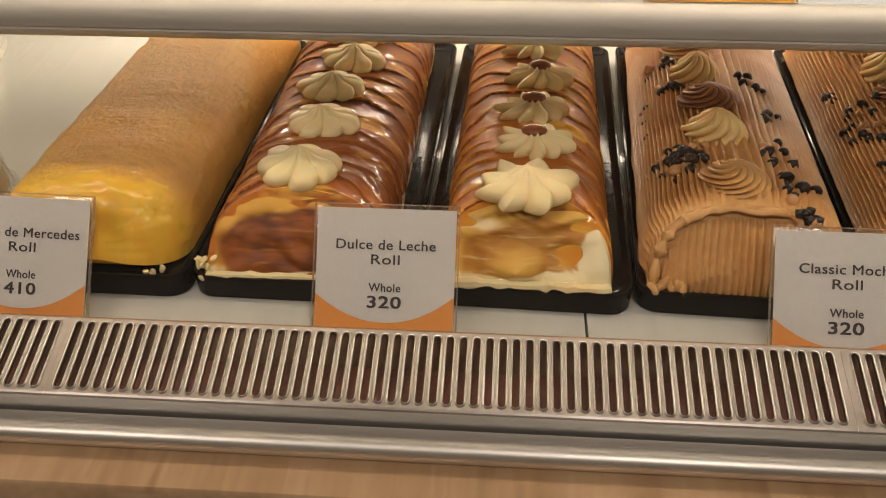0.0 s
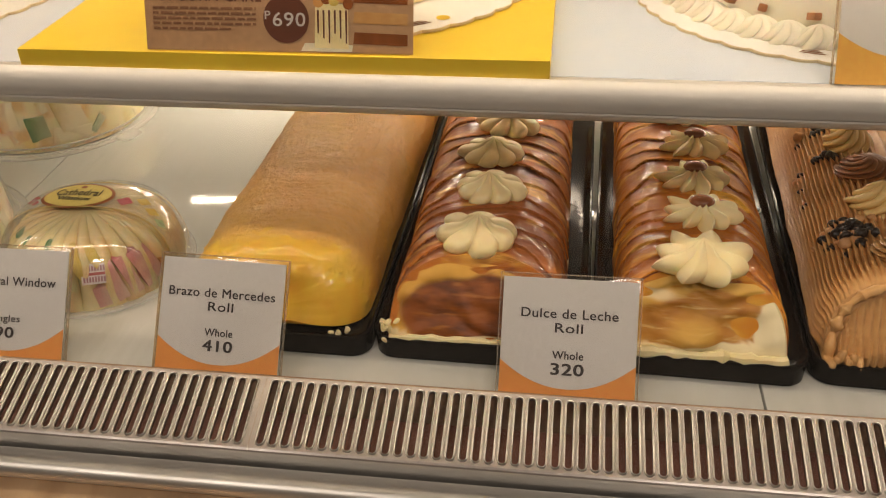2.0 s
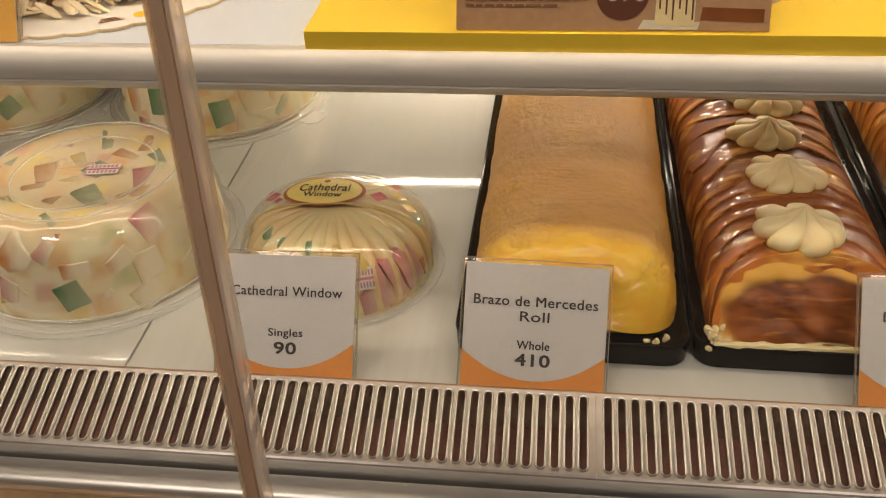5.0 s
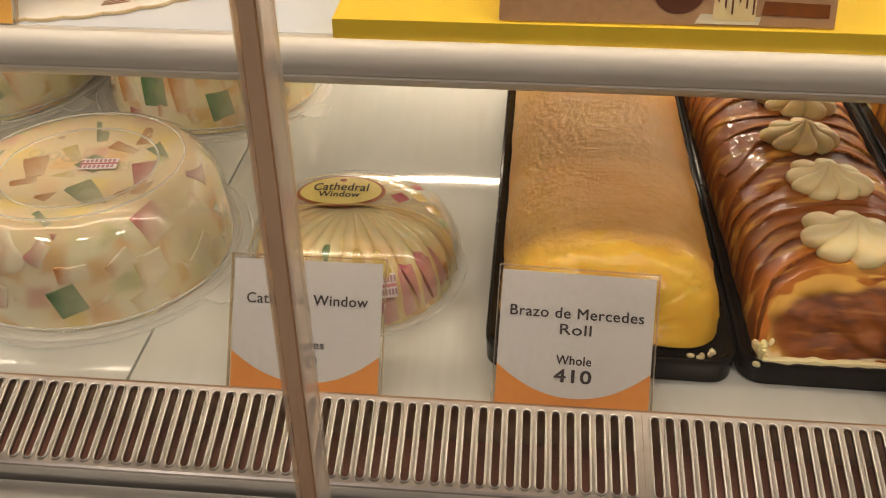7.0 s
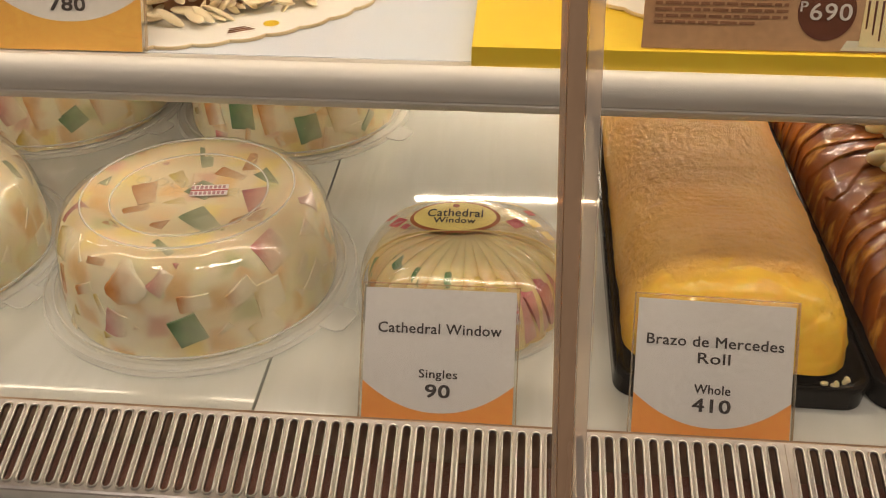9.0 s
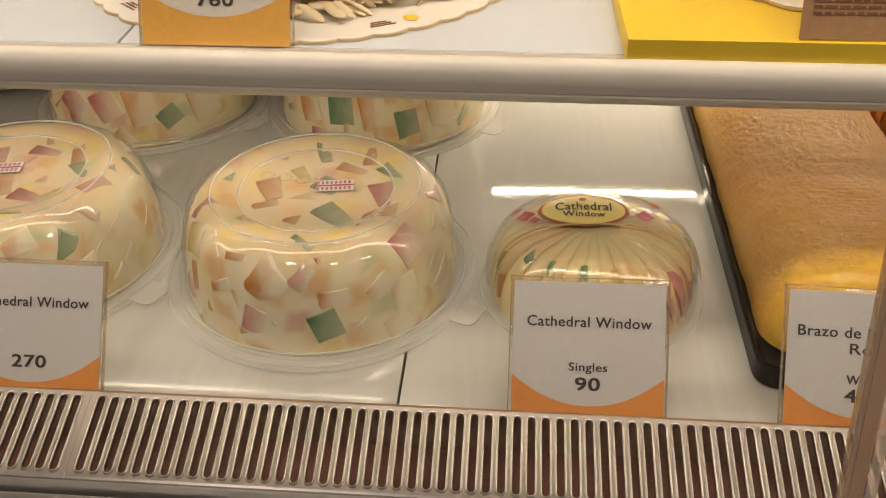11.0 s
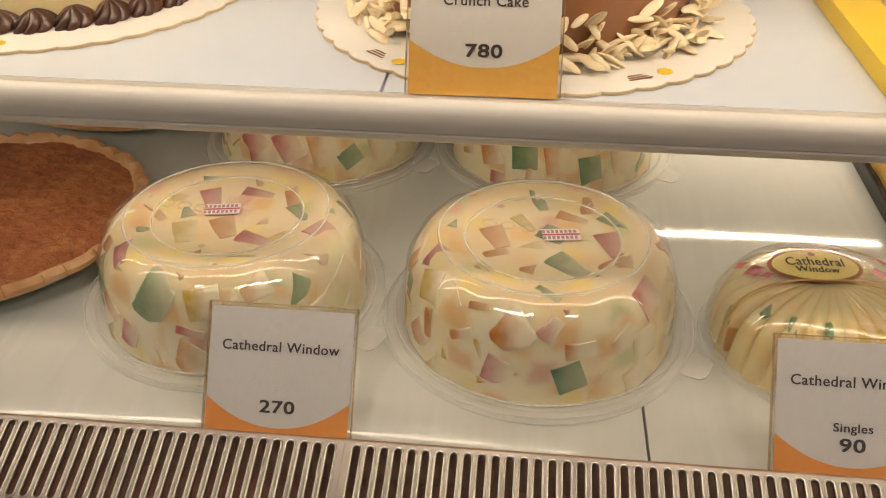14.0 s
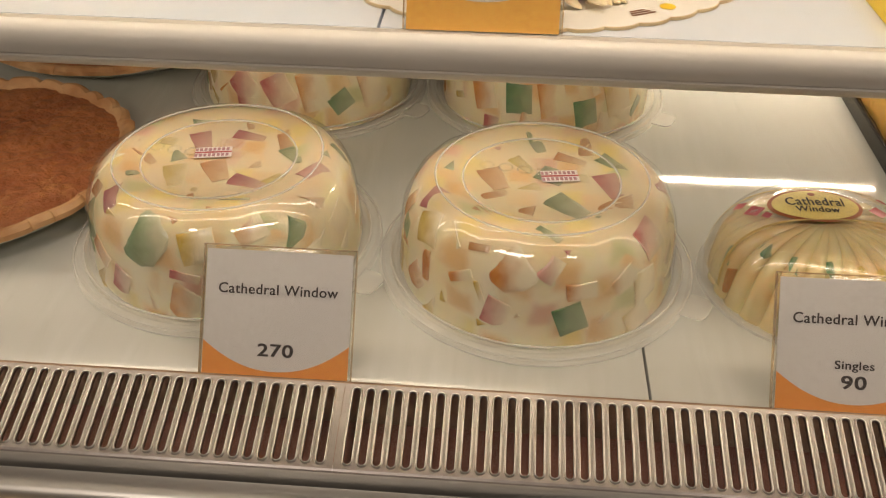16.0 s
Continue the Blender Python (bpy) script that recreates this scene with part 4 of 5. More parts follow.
def mocha_roll(x, yaw, hw, label, decos, chips, seed):
    h = 0.0480
    ob = thing("mocha_roll", label, "cake roll", pose(x, 0.4680, DECK_Z + 0.0128, 0, 0, yaw), "cake rolls")
    total = 2 * (hw + 0.6 * h)
    ridge = total / 42

    def relief(a, arc, y):
        w = arc + 0.0016 * nz(0.2 * arc, y, seed, 24)
        f = (w / ridge) % 1.0
        fade = min(1.0, max(0.12, (y - 0.006) / 0.014))
        return 0.0046 * fade * (1 - abs(2 * f - 1) ** 1.3) + 0.0009 * nz(arc, y, seed, 30) + 0.0004 * nz(arc, y, seed, 160)

    part("combed_icing", roll_body(hw, h, 0.370, 100, 420, lean=0.030, relief=relief), MOCHA, ob, "combed mocha buttercream")

    def face(px, pz):
        f = ((px + 0.0008 * nz(px, pz, seed, 60)) / 0.0046) % 1.0
        return 0.0036 * (1 - abs(2 * f - 1) ** 1.3) + 0.0012 * nz(px, pz, seed, 40)

    part("combed_end", end_face(hw * 0.90, h * 0.88, 0.028, 46, 220, 0.0035, face), MOCHA, ob, "ribbed mocha end")
    # ragged lip of icing round the end
    pts, rad = [], []
    for i in range(121):
        a = math.pi * i / 120
        px, pz = section(a, hw * 0.945, h * 0.93)
        pts.append((px, 0.030 * pz / h - 0.002 + 0.0022 * nz(i, 1, seed, 0.13), pz + 0.002 + 0.0014 * nz(i, 8, seed, 0.31)))
        rad.append(0.0030 + 0.0026 * nz(i, 5, seed, 0.22) + 0.0010 * nz(i, 6, seed, 0.6))
    part("icing_lip", tube(pts, rad, 10, 0.8), MOCHA, ob, "rough lip of mocha icing")
    bm = bmesh.new()
    rnd = random.Random(seed)
    for k in range(7):
        m = Matrix.Translation((-hw * 0.95 + 0.003 * k, -0.003 + rnd.uniform(-0.002, 0.002), 0.003 + rnd.uniform(0, 0.006))) @ Euler((rnd.uniform(0, 3), k, rnd.uniform(0, 3))).to_matrix().to_4x4()
        bmesh.ops.create_icosphere(bm, subdivisions=2, radius=0.0042, matrix=m @ Matrix.Diagonal((1.5, 0.7, 0.8, 1)))
    part("icing_smear", bm, MOCHA, ob, "smear of mocha icing at the base corner")
    for k, (dx, dy, kind) in enumerate(decos):
        if kind == "cream":
            d = part("cream_swirl", rosette(9, 0.0235, 0.022, 1.7, seed + k, 0.26, 0.80), SWIRL, ob, "piped cream swirl")
        else:
            d = part("icing_rose", rosette(11, 0.0245, 0.0165, 3.4, seed + k, 0.34, 0.92), MOCHA_DARK if kind == "dark" else MOCHA_ROSE, ob, "piped mocha rose")
        d.matrix_local = pose(0, 0, 0, 0, 0, -yaw) @ pose(dx - x, dy - 0.468, h - 0.001, 0, 0, 140 + 35 * k)
    dark, tan = chip_mesh(0.0041), chip_mesh(0.0042)
    dark.materials.append(CHIP)
    tan.materials.append(CHIP_TAN)
    for cx, cy, n, spread in chips:
        n = int(n * 1.5)
        for k in range(n):
            px, py = cx + rnd.gauss(0, spread) - x, cy + rnd.gauss(0, spread * 1.2) - 0.468
            px -= py * math.tan(radians(-yaw))
            px = max(-hw * 0.93, min(hw * 0.93, px))
            z = h * max(0.0, 1 - (abs(px) / hw) ** (1 / 0.78 * 2)) ** 0.36
            tanned = rnd.random() < 0.3
            c = new("butterscotch_chip" if tanned else "chocolate_chip", tan if tanned else dark)
            c.parent = ob
            s = rnd.uniform(0.85, 1.25)
            c.matrix_local = pose(px, max(0.02, py), z + 0.0006 + (0.003 if n > 4 and k % 3 == 0 else 0), rnd.uniform(-70, 70), rnd.uniform(-70, 70), 0) @ Matrix.Diagonal((s, s, s, 1))
    return ob


mocha_roll(0.1530, -3.4, 0.0610, "mocha buttercream roll with piped roses and chocolate chips",
           [(0.1496, 0.5263, "rose"), (0.1467, 0.5920, "cream"), (0.1512, 0.6450, "dark"), (0.1468, 0.6920, "cream"), (0.150, 0.745, "rose"), (0.149, 0.80, "cream")],
           [(0.1191, 0.5570, 28, 0.0075), (0.1280, 0.6752, 7, 0.006), (0.1006, 0.6227, 1, 0.001), (0.0985, 0.655, 3, 0.006), (0.1823, 0.573, 4, 0.005), (0.1870, 0.5239, 6, 0.006),
            (0.1860, 0.4850, 7, 0.006), (0.1860, 0.6244, 3, 0.005), (0.1909, 0.6735, 5, 0.006), (0.1221, 0.7185, 4, 0.006), (0.186, 0.555, 3, 0.004)], 31)
mocha_roll(0.3010, -3.6, 0.0620, "mocha buttercream roll beside the tray end, strewn with chips",
           [(0.300, 0.53, "rose"), (0.300, 0.60, "cream"), (0.300, 0.66, "dark"), (0.298, 0.705, "cream"), (0.30, 0.76, "rose")],
           [(0.2613, 0.6496, 2, 0.003), (0.2588, 0.6198, 9, 0.008), (0.2480, 0.69, 4, 0.006), (0.283, 0.64, 4, 0.012), (0.272, 0.56, 5, 0.012), (0.262, 0.525, 3, 0.01)], 47)


# ---- gelatin cakes under clear domes ----
def super_outside(R, H, e):
    """Rule of the rounded body of a small gelatin: is (r, z) outside it?"""
    return lambda r, z: (r / R) ** e + (z / H) ** e > 1


DOME = [(0.0, 0.0672), (0.0500, 0.0672), (0.0515, 0.0678), (0.0530, 0.0695), (0.0560, 0.0706), (0.0630, 0.0711), (0.0690, 0.0706), (0.0745, 0.0692), (0.0795, 0.0662),
        (0.0836, 0.0617), (0.0870, 0.0556), (0.0895, 0.0480), (0.0913, 0.0390), (0.0925, 0.0300), (0.0933, 0.0200), (0.0939, 0.0120), (0.0943, 0.0080)]
GEL_GAP = 0.0016


def dome_radius(z):
    """Radius of the gelatin in the dome at a height."""
    if z >= 0.0711 - GEL_GAP:
        return 0.0
    for (r1, z1), (r0, z0) in zip(DOME[5:], DOME[6:]):
        if z >= z0 - GEL_GAP:
            return r0 + (r1 - r0) * (z + GEL_GAP - z0) / (z1 - z0) - GEL_GAP
    return DOME[-1][0] - GEL_GAP


def dome_outside(r, z):
    return r > dome_radius(z) or (r < 0.0535 and z > 0.0657)


def on_skin(p, outside, lift=0.0004):
    """Pull a point that lies outside a body back onto its skin."""
    r, z = math.hypot(p.x, p.y), max(p.z, 0.0)
    if not outside(r, z):
        return p
    lo, hi = 0.0, 1.0
    for _ in range(14):
        mid = (lo + hi) / 2
        lo, hi = (lo, mid) if outside(r * mid, z * mid) else (mid, hi)
    return p * (lo * (1 + lift / 0.08))


def super_profile(R, H, e, taper, n=26):
    pts = []
    for i in range(n):
        a = math.pi / 2 * (1 - i / n)
        z = H * math.sin(a) ** (2 / e)
        pts.append((R * (1 - taper * z / H) * math.cos(a) ** (2 / e), z))
    return pts + [(R, 0.0)]


def jelly_cube(size, centre, turn, outside, material, parent, stretch=(1, 1, 1), lift=0.0004):
    bm = bmesh.new()
    bmesh.ops.create_cube(bm, size=size)
    bmesh.ops.subdivide_edges(bm, edges=bm.edges, cuts=6, use_grid_fill=True)
    m = turn.to_matrix().to_4x4() @ Matrix.Diagonal((*stretch, 1))
    for v in bm.verts:
        v.co = on_skin(Vector(centre) + m @ v.co, outside, lift)
    return part("jelly_cube", bm, material, parent)


def cube_field(parent, count, seed, side=(), top=()):
    """Cubes set in the gelatin: the named ones (at an angle and a height, or a place on the top), then others between them."""
    rnd = random.Random(seed)
    placed = []
    for ang, z, mat, s, tw, flat in side:
        r = dome_radius(z) * 0.955
        c = Vector((r * math.cos(radians(ang)), r * math.sin(radians(ang)), z))
        placed.append((c, s * 0.55))
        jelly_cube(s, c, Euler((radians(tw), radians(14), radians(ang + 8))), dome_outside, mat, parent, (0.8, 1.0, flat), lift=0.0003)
    for dx, dy, mat, s, tw in top:
        mat = {PALE_PEACH: TOP_PEACH, PALE_PINK: TOP_PINK, PALE_GREEN: TOP_GREEN, PALE_LEMON: TOP_LEMON}[mat]
        c = Vector((dx, dy, 0.0585))
        placed.append((c, s * 0.55))
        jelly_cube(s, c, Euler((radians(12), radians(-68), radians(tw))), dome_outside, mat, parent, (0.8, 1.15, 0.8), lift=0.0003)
    tries = 0
    while len(placed) < count and tries < 6000:
        tries += 1
        a, upper = rnd.uniform(0, 2 * math.pi), rnd.random() < 0.34
        z = 0.0590 if upper else rnd.uniform(0.010, 0.062)
        q = 0.082 * math.sqrt(rnd.random()) if upper else dome_radius(z) * rnd.uniform(0.91, 0.97)
        c, s = Vector((q * math.cos(a), q * math.sin(a), z)), rnd.uniform(0.012, 0.024)
        if any((c - o).length < s * 0.45 + gap * 0.85 for o, gap in placed):
            continue
        placed.append((c, s * 0.5))
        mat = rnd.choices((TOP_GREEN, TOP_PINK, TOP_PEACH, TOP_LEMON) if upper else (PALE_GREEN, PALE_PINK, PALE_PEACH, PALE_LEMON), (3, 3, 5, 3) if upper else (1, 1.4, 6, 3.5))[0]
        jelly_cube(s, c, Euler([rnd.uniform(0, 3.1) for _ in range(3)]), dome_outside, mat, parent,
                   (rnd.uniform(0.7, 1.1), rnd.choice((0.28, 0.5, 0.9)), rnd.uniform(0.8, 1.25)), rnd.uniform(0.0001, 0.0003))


def sticker(parent, m, w=0.0165, h=0.0105):
    ob = part("date_sticker", boxed(-w / 2, w / 2, -h / 2, h / 2, 0, 0.0003), STICKER, parent, "small white and pink date sticker", False)
    ob.matrix_local = m
    bm = bmesh.new()
    for row in (-0.27, 0.27):
        for k in range(8):
            x = -w * 0.42 + w * 0.12 * k
            box(bm, x, x + w * 0.075, h * (row - 0.13), h * (row + 0.13), 0.0003, 0.00045)
    part("print_bars", bm, STICKER_INK, ob, "rows of unreadable print", False)
    part("pink_stripe", boxed(-w / 2, w / 2, -h * 0.07, h * 0.07, 0.0003, 0.0004), PINK, ob, "pink stripe", False)
    return ob


def dome_cake(x, y, turn, seed, label, side=(), top=(), count=92, date=(0.012, 0.004, 186), mark=(-0.036, 0.014)):
    ob = thing("gelatin_cake", label, "gelatin cake", pose(x, y, DECK_Z, 0, 0, turn), "domed gelatin cakes")
    low = [(max(0.0, r - GEL_GAP), z - GEL_GAP) for r, z in DOME[6:]]
    bm = lathe([(0, 0.0655), (0.030, 0.0656), (0.050, 0.0658), (0.056, 0.0684), (0.063, 0.0692)] + low + [(0.0918, 0.0016), (0, 0.0014)], 120)
    for v in bm.verts:
        v.co *= 0.9965 + 0.0020 * nz(*v.co, 30)
        v.co.z = max(v.co.z, 0.0014)
    gel = part("gelatin", bm, GEL, ob, "milky white gelatin")
    cube_field(gel, count, seed, side, top)
    prof = DOME + [(0.0952, 0.0062), (0.0975, 0.0060), (0.0985, 0.0084), (0.1005, 0.0098), (0.1038, 0.0096), (0.1056, 0.0068), (0.1070, 0.0032)]
    lid = part("dome_lid", lathe(prof, 120, lambda a, r, z: 0.0006 * math.sin(5 * a + seed) + 0.0005 * math.sin(11 * a + 70 * z) + 0.0004 * math.sin(17 * a + seed - 120 * z)), PLASTIC, ob, "clear plastic dome lid")
    lid.visible_shadow = False
    base = lathe([(0, 0.0010), (0.094, 0.0010), (0.0975, 0.0022), (0.0992, 0.0040), (0.1025, 0.0045), (0.1058, 0.0040), (0.1072, 0.0022), (0.1068, 0.0008), (0.094, 0.0004), (0, 0.0004)], 96)
    b = part("base_tray", base, FLANGE, ob, "clear plastic base with a raised rim")
    b.visible_shadow = False
    bm = bridge(bmesh.new(), [rounded_rect(0.100, 0.122, -0.012, 0.012, z, 0.007) for z in (0.0030, 0.0042)], True, True, True)
    t = part("pull_tab", bm, FLANGE, ob, "clear pull tab")
    t.matrix_local = pose(0, 0, 0, 0, 0, -24 - turn)
    t.visible_shadow = False
    for rr, zz, thick in ((0.0512, 0.0677, 0.0007), (0.0690, 0.0707, 0.0007), (0.0990, 0.0094, 0.0008), (0.1060, 0.0062, 0.0009)):
        ring = [(rr * math.cos(2 * math.pi * q / 72), rr * math.sin(2 * math.pi * q / 72), zz) for q in range(73)]
        rg = part("lid_ridge", tube(ring, [thick] * 73, 6), FLANGE, lid, "raised ridge of the lid")
        rg.visible_shadow = False
    # raised bars of the pressed mark on the lid
    bm = bmesh.new()
    for i in range(4):
        ring = [(math.cos(2 * math.pi * q / 20), math.sin(2 * math.pi * q / 20)) for q in range(21)]
        sub = tube([(mark[0] + 0.0125 * i + 0.0046 * c, mark[1] + 0.0046 * s - 0.002 * i, 0.0672) for c, s in ring], [0.0006] * 21, 5)
        me = bpy.data.meshes.new("ring")
        sub.to_mesh(me)
        sub.free()
        bm.from_mesh(me)
        bpy.data.meshes.remove(me)
    mk = part("pressed_mark", bm, PLASTIC, ob, "raised rings pressed into the lid")
    mk.matrix_local = pose(0, 0, 0, 0, 0, -turn)
    mk.visible_shadow = False
    if date:
        sticker(ob, pose(0, 0, 0, 0, 0, -turn) @ pose(date[0], date[1], 0.0671, 0, 0, date[2]), 0.0245, 0.0135)
    return ob


dome_cake(-0.6275, 0.5620, 0, 5, "milky gelatin cake with coloured cubes under a clear dome",
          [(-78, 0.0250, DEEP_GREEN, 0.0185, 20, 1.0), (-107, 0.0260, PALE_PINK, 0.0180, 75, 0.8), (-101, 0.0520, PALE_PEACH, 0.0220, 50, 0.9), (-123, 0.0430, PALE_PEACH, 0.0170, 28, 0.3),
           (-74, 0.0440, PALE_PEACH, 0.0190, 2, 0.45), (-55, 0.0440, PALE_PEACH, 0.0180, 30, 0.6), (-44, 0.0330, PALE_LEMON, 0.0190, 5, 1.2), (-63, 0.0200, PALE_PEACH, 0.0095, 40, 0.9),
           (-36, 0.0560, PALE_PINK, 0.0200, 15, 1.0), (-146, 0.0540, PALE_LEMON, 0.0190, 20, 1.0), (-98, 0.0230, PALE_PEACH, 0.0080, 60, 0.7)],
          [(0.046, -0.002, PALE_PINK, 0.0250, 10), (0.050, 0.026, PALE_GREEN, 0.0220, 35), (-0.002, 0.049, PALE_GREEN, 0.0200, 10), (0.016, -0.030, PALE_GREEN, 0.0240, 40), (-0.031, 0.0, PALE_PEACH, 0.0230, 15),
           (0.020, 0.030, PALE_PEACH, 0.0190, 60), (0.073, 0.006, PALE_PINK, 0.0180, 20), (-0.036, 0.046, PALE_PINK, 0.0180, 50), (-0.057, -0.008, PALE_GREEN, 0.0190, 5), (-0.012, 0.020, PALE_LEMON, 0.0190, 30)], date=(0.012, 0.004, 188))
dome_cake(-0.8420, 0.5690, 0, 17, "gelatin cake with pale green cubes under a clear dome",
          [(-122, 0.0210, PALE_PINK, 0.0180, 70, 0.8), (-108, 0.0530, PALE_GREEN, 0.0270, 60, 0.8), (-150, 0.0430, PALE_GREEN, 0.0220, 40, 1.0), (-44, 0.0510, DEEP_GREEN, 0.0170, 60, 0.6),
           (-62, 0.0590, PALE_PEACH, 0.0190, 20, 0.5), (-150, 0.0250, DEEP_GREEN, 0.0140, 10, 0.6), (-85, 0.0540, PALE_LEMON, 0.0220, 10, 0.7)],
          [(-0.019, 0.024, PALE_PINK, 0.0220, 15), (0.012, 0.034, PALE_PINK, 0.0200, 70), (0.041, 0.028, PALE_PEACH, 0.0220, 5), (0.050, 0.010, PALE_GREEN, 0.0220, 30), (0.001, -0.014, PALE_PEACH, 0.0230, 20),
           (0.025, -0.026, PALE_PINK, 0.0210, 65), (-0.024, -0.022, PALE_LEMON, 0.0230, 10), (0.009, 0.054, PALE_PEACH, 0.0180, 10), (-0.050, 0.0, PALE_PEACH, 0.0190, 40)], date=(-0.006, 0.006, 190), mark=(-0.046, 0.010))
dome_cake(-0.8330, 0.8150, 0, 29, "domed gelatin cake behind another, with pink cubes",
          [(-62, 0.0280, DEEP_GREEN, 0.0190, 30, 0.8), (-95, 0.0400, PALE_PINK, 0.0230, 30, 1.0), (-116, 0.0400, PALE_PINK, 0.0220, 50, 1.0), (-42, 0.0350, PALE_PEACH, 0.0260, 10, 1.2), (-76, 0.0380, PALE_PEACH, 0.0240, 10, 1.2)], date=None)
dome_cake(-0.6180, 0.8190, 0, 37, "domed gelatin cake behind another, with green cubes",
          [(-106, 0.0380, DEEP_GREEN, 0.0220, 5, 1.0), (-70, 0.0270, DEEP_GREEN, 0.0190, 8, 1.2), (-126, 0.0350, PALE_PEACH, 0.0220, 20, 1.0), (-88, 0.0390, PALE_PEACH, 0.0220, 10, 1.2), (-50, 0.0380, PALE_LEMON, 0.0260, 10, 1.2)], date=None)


# ---- single gelatin in a sleeve ----
def single_pack(x, y):
    ob = thing("gelatin_single", "small fluted gelatin in a clear pack with a printed sleeve", "gelatin cake", pose(x, y, DECK_Z))
    R, H, e = 0.0675, 0.0535, 2.9
    n = 26

    def flute(a, r, z):
        return -0.0074 * (1 - abs(math.cos(n * a / 2)) ** 0.7) * min(1.0, r / 0.03) * min(1.0, 0.3 + z / 0.02)

    gel = part("gelatin", lathe(super_profile(R, H, e, 0.0, 40) + [(0, 0.0014)], n * 10, flute), GEL_SINGLE, ob, "fluted milky gelatin")
    rnd = random.Random(4)
    for ang, up, mat, s, st in ((-32, 0.42, ROSY, 0.020, (0.45, 1, 1.5)), (-42, 0.40, ROSY, 0.020, (0.45, 1, 1.5)), (-52, 0.38, ROSY, 0.020, (0.45, 1, 1.5)), (-24, 0.45, ROSY, 0.018, (0.45, 1, 1.4)),
                                (-62, 0.22, ROSY, 0.016, (0.6, 1, 1.0)), (-75, 0.72, LEMON, 0.017, (0.4, 1, 1.4)), (-60, 0.70, LEMON, 0.015, (0.4, 1, 1.3)), (-100, 0.84, DEEP_GREEN, 0.0085, (0.4, 1, 1.2)),
                                (-150, 0.80, DEEP_GREEN, 0.008, (0.6, 1, 1)), (-168, 0.55, SAGE, 0.011, (0.6, 1, 1)), (-125, 0.80, DEEP_GREEN, 0.0085, (0.5, 1, 1.3)),
                                (-160, 0.3, PEACH, 0.010, (0.3, 1, 1.6)), (-15, 0.30, PEACH, 0.014, (0.5, 1, 1.0))):
        z = H * up
        r = R * (1 - up ** e) ** (1 / e) * 0.95
        jelly_cube(s, (r * math.cos(radians(ang)), r * math.sin(radians(ang)), z), Euler((0, radians(-35 * up), radians(ang + 90))), super_outside(R - 0.0006, H - 0.0004, e), mat, gel, st)
    lid = part("clear_lid", lathe([(r + 0.0028, z + 0.0030) for r, z in super_profile(R, H, e, 0.0, 40)] + [(0.0705, 0.0036), (0.0735, 0.0034), (0.0742, 0.0018)], 96,
                                  lambda a, r, z: 0.0003 * math.sin(7 * a)), PLASTIC, ob, "clear plastic lid")
    lid.visible_shadow = False
    b = part("base_tray", lathe([(0, 0.0010), (0.066, 0.0010), (0.0705, 0.0030), (0.0745, 0.0032), (0.0752, 0.0016), (0.066, 0.0004), (0, 0.0004)], 96), FLANGE, ob, "clear plastic base")
    b.visible_shadow = False

    BX, BZ, be = 0.0722, 0.0575, 2.9

    def skin(px, py, lift=0.0):
        r = math.hypot(px, py * 1.02) / BX
        return (max(0.0, 1 - min(r, 1.0) ** be)) ** (1 / be) * BZ + lift

    def band(y_at, width, lift, mat, name, label):
        loops = []
        for k in range(9):
            v = -width / 2 + width * k / 8
            loop = []
            for i in range(61):
                s = -1 + i / 30
                py = y_at(s) + v
                lim = math.sqrt(max(0.0, BX ** 2 - (py * 1.02) ** 2)) * 0.995
                px = lim * math.sin(s * math.pi / 2 * 0.985)
                loop.append((px, py, skin(px, py, lift)))
            loops.append(loop)
        return part(name, bridge(bmesh.new(), loops, False), mat, ob, label)

    bow = lambda s: 0.0105 - 0.012 * s * s + 0.004 * s
    sl = band(bow, 0.041, 0.0010, SLEEVE_CLEAR, "sleeve", "printed clear sleeve")
    sl.visible_shadow = False
    band(lambda s: bow(s) - 0.0200, 0.0018, 0.0016, GOLD, "sleeve_edge", "gold printed edge of the sleeve")
    band(lambda s: bow(s) + 0.0200, 0.0018, 0.0016, GOLD, "sleeve_edge", "gold printed edge of the sleeve")

    def oval(cx, cy, rx, ry, lift, mat, name, label):
        loops = [[(cx + rx * f * math.cos(a), cy + ry * f * math.sin(a)) for a in (2 * math.pi * i / 48 for i in range(48))] for f in (1, 0.8, 0.6, 0.4, 0.2, 0.001)]
        return part(name, bridge(bmesh.new(), [[(px, py, skin(px, py, lift)) for px, py in lp] for lp in loops]), mat, ob, label)

    cx, cy = -0.0085, 0.0070
    oval(cx, cy, 0.0295, 0.0195, 0.0014, LABEL_RING, "label_rim", "brown rim of the oval label")
    oval(cx, cy, 0.0270, 0.0172, 0.0018, LABEL_YELLOW, "oval_label", "yellow oval label")
    oval(cx, cy + 0.0120, 0.0024, 0.0024, 0.0021, LABEL_RING, "label_dot", "brown dot on the label")
    for text, w, hh, dy in (("Cathedral", 0.036, 0.0095, 0.0030), ("Window", 0.027, 0.0062, -0.0062)):
        t = lettering(text, w, hh, (cx, cy + dy), INK, ob)
        for v in t.data.vertices:
            v.co.z += skin(v.co.x, v.co.y, 0.0019)
    bm = bmesh.new()
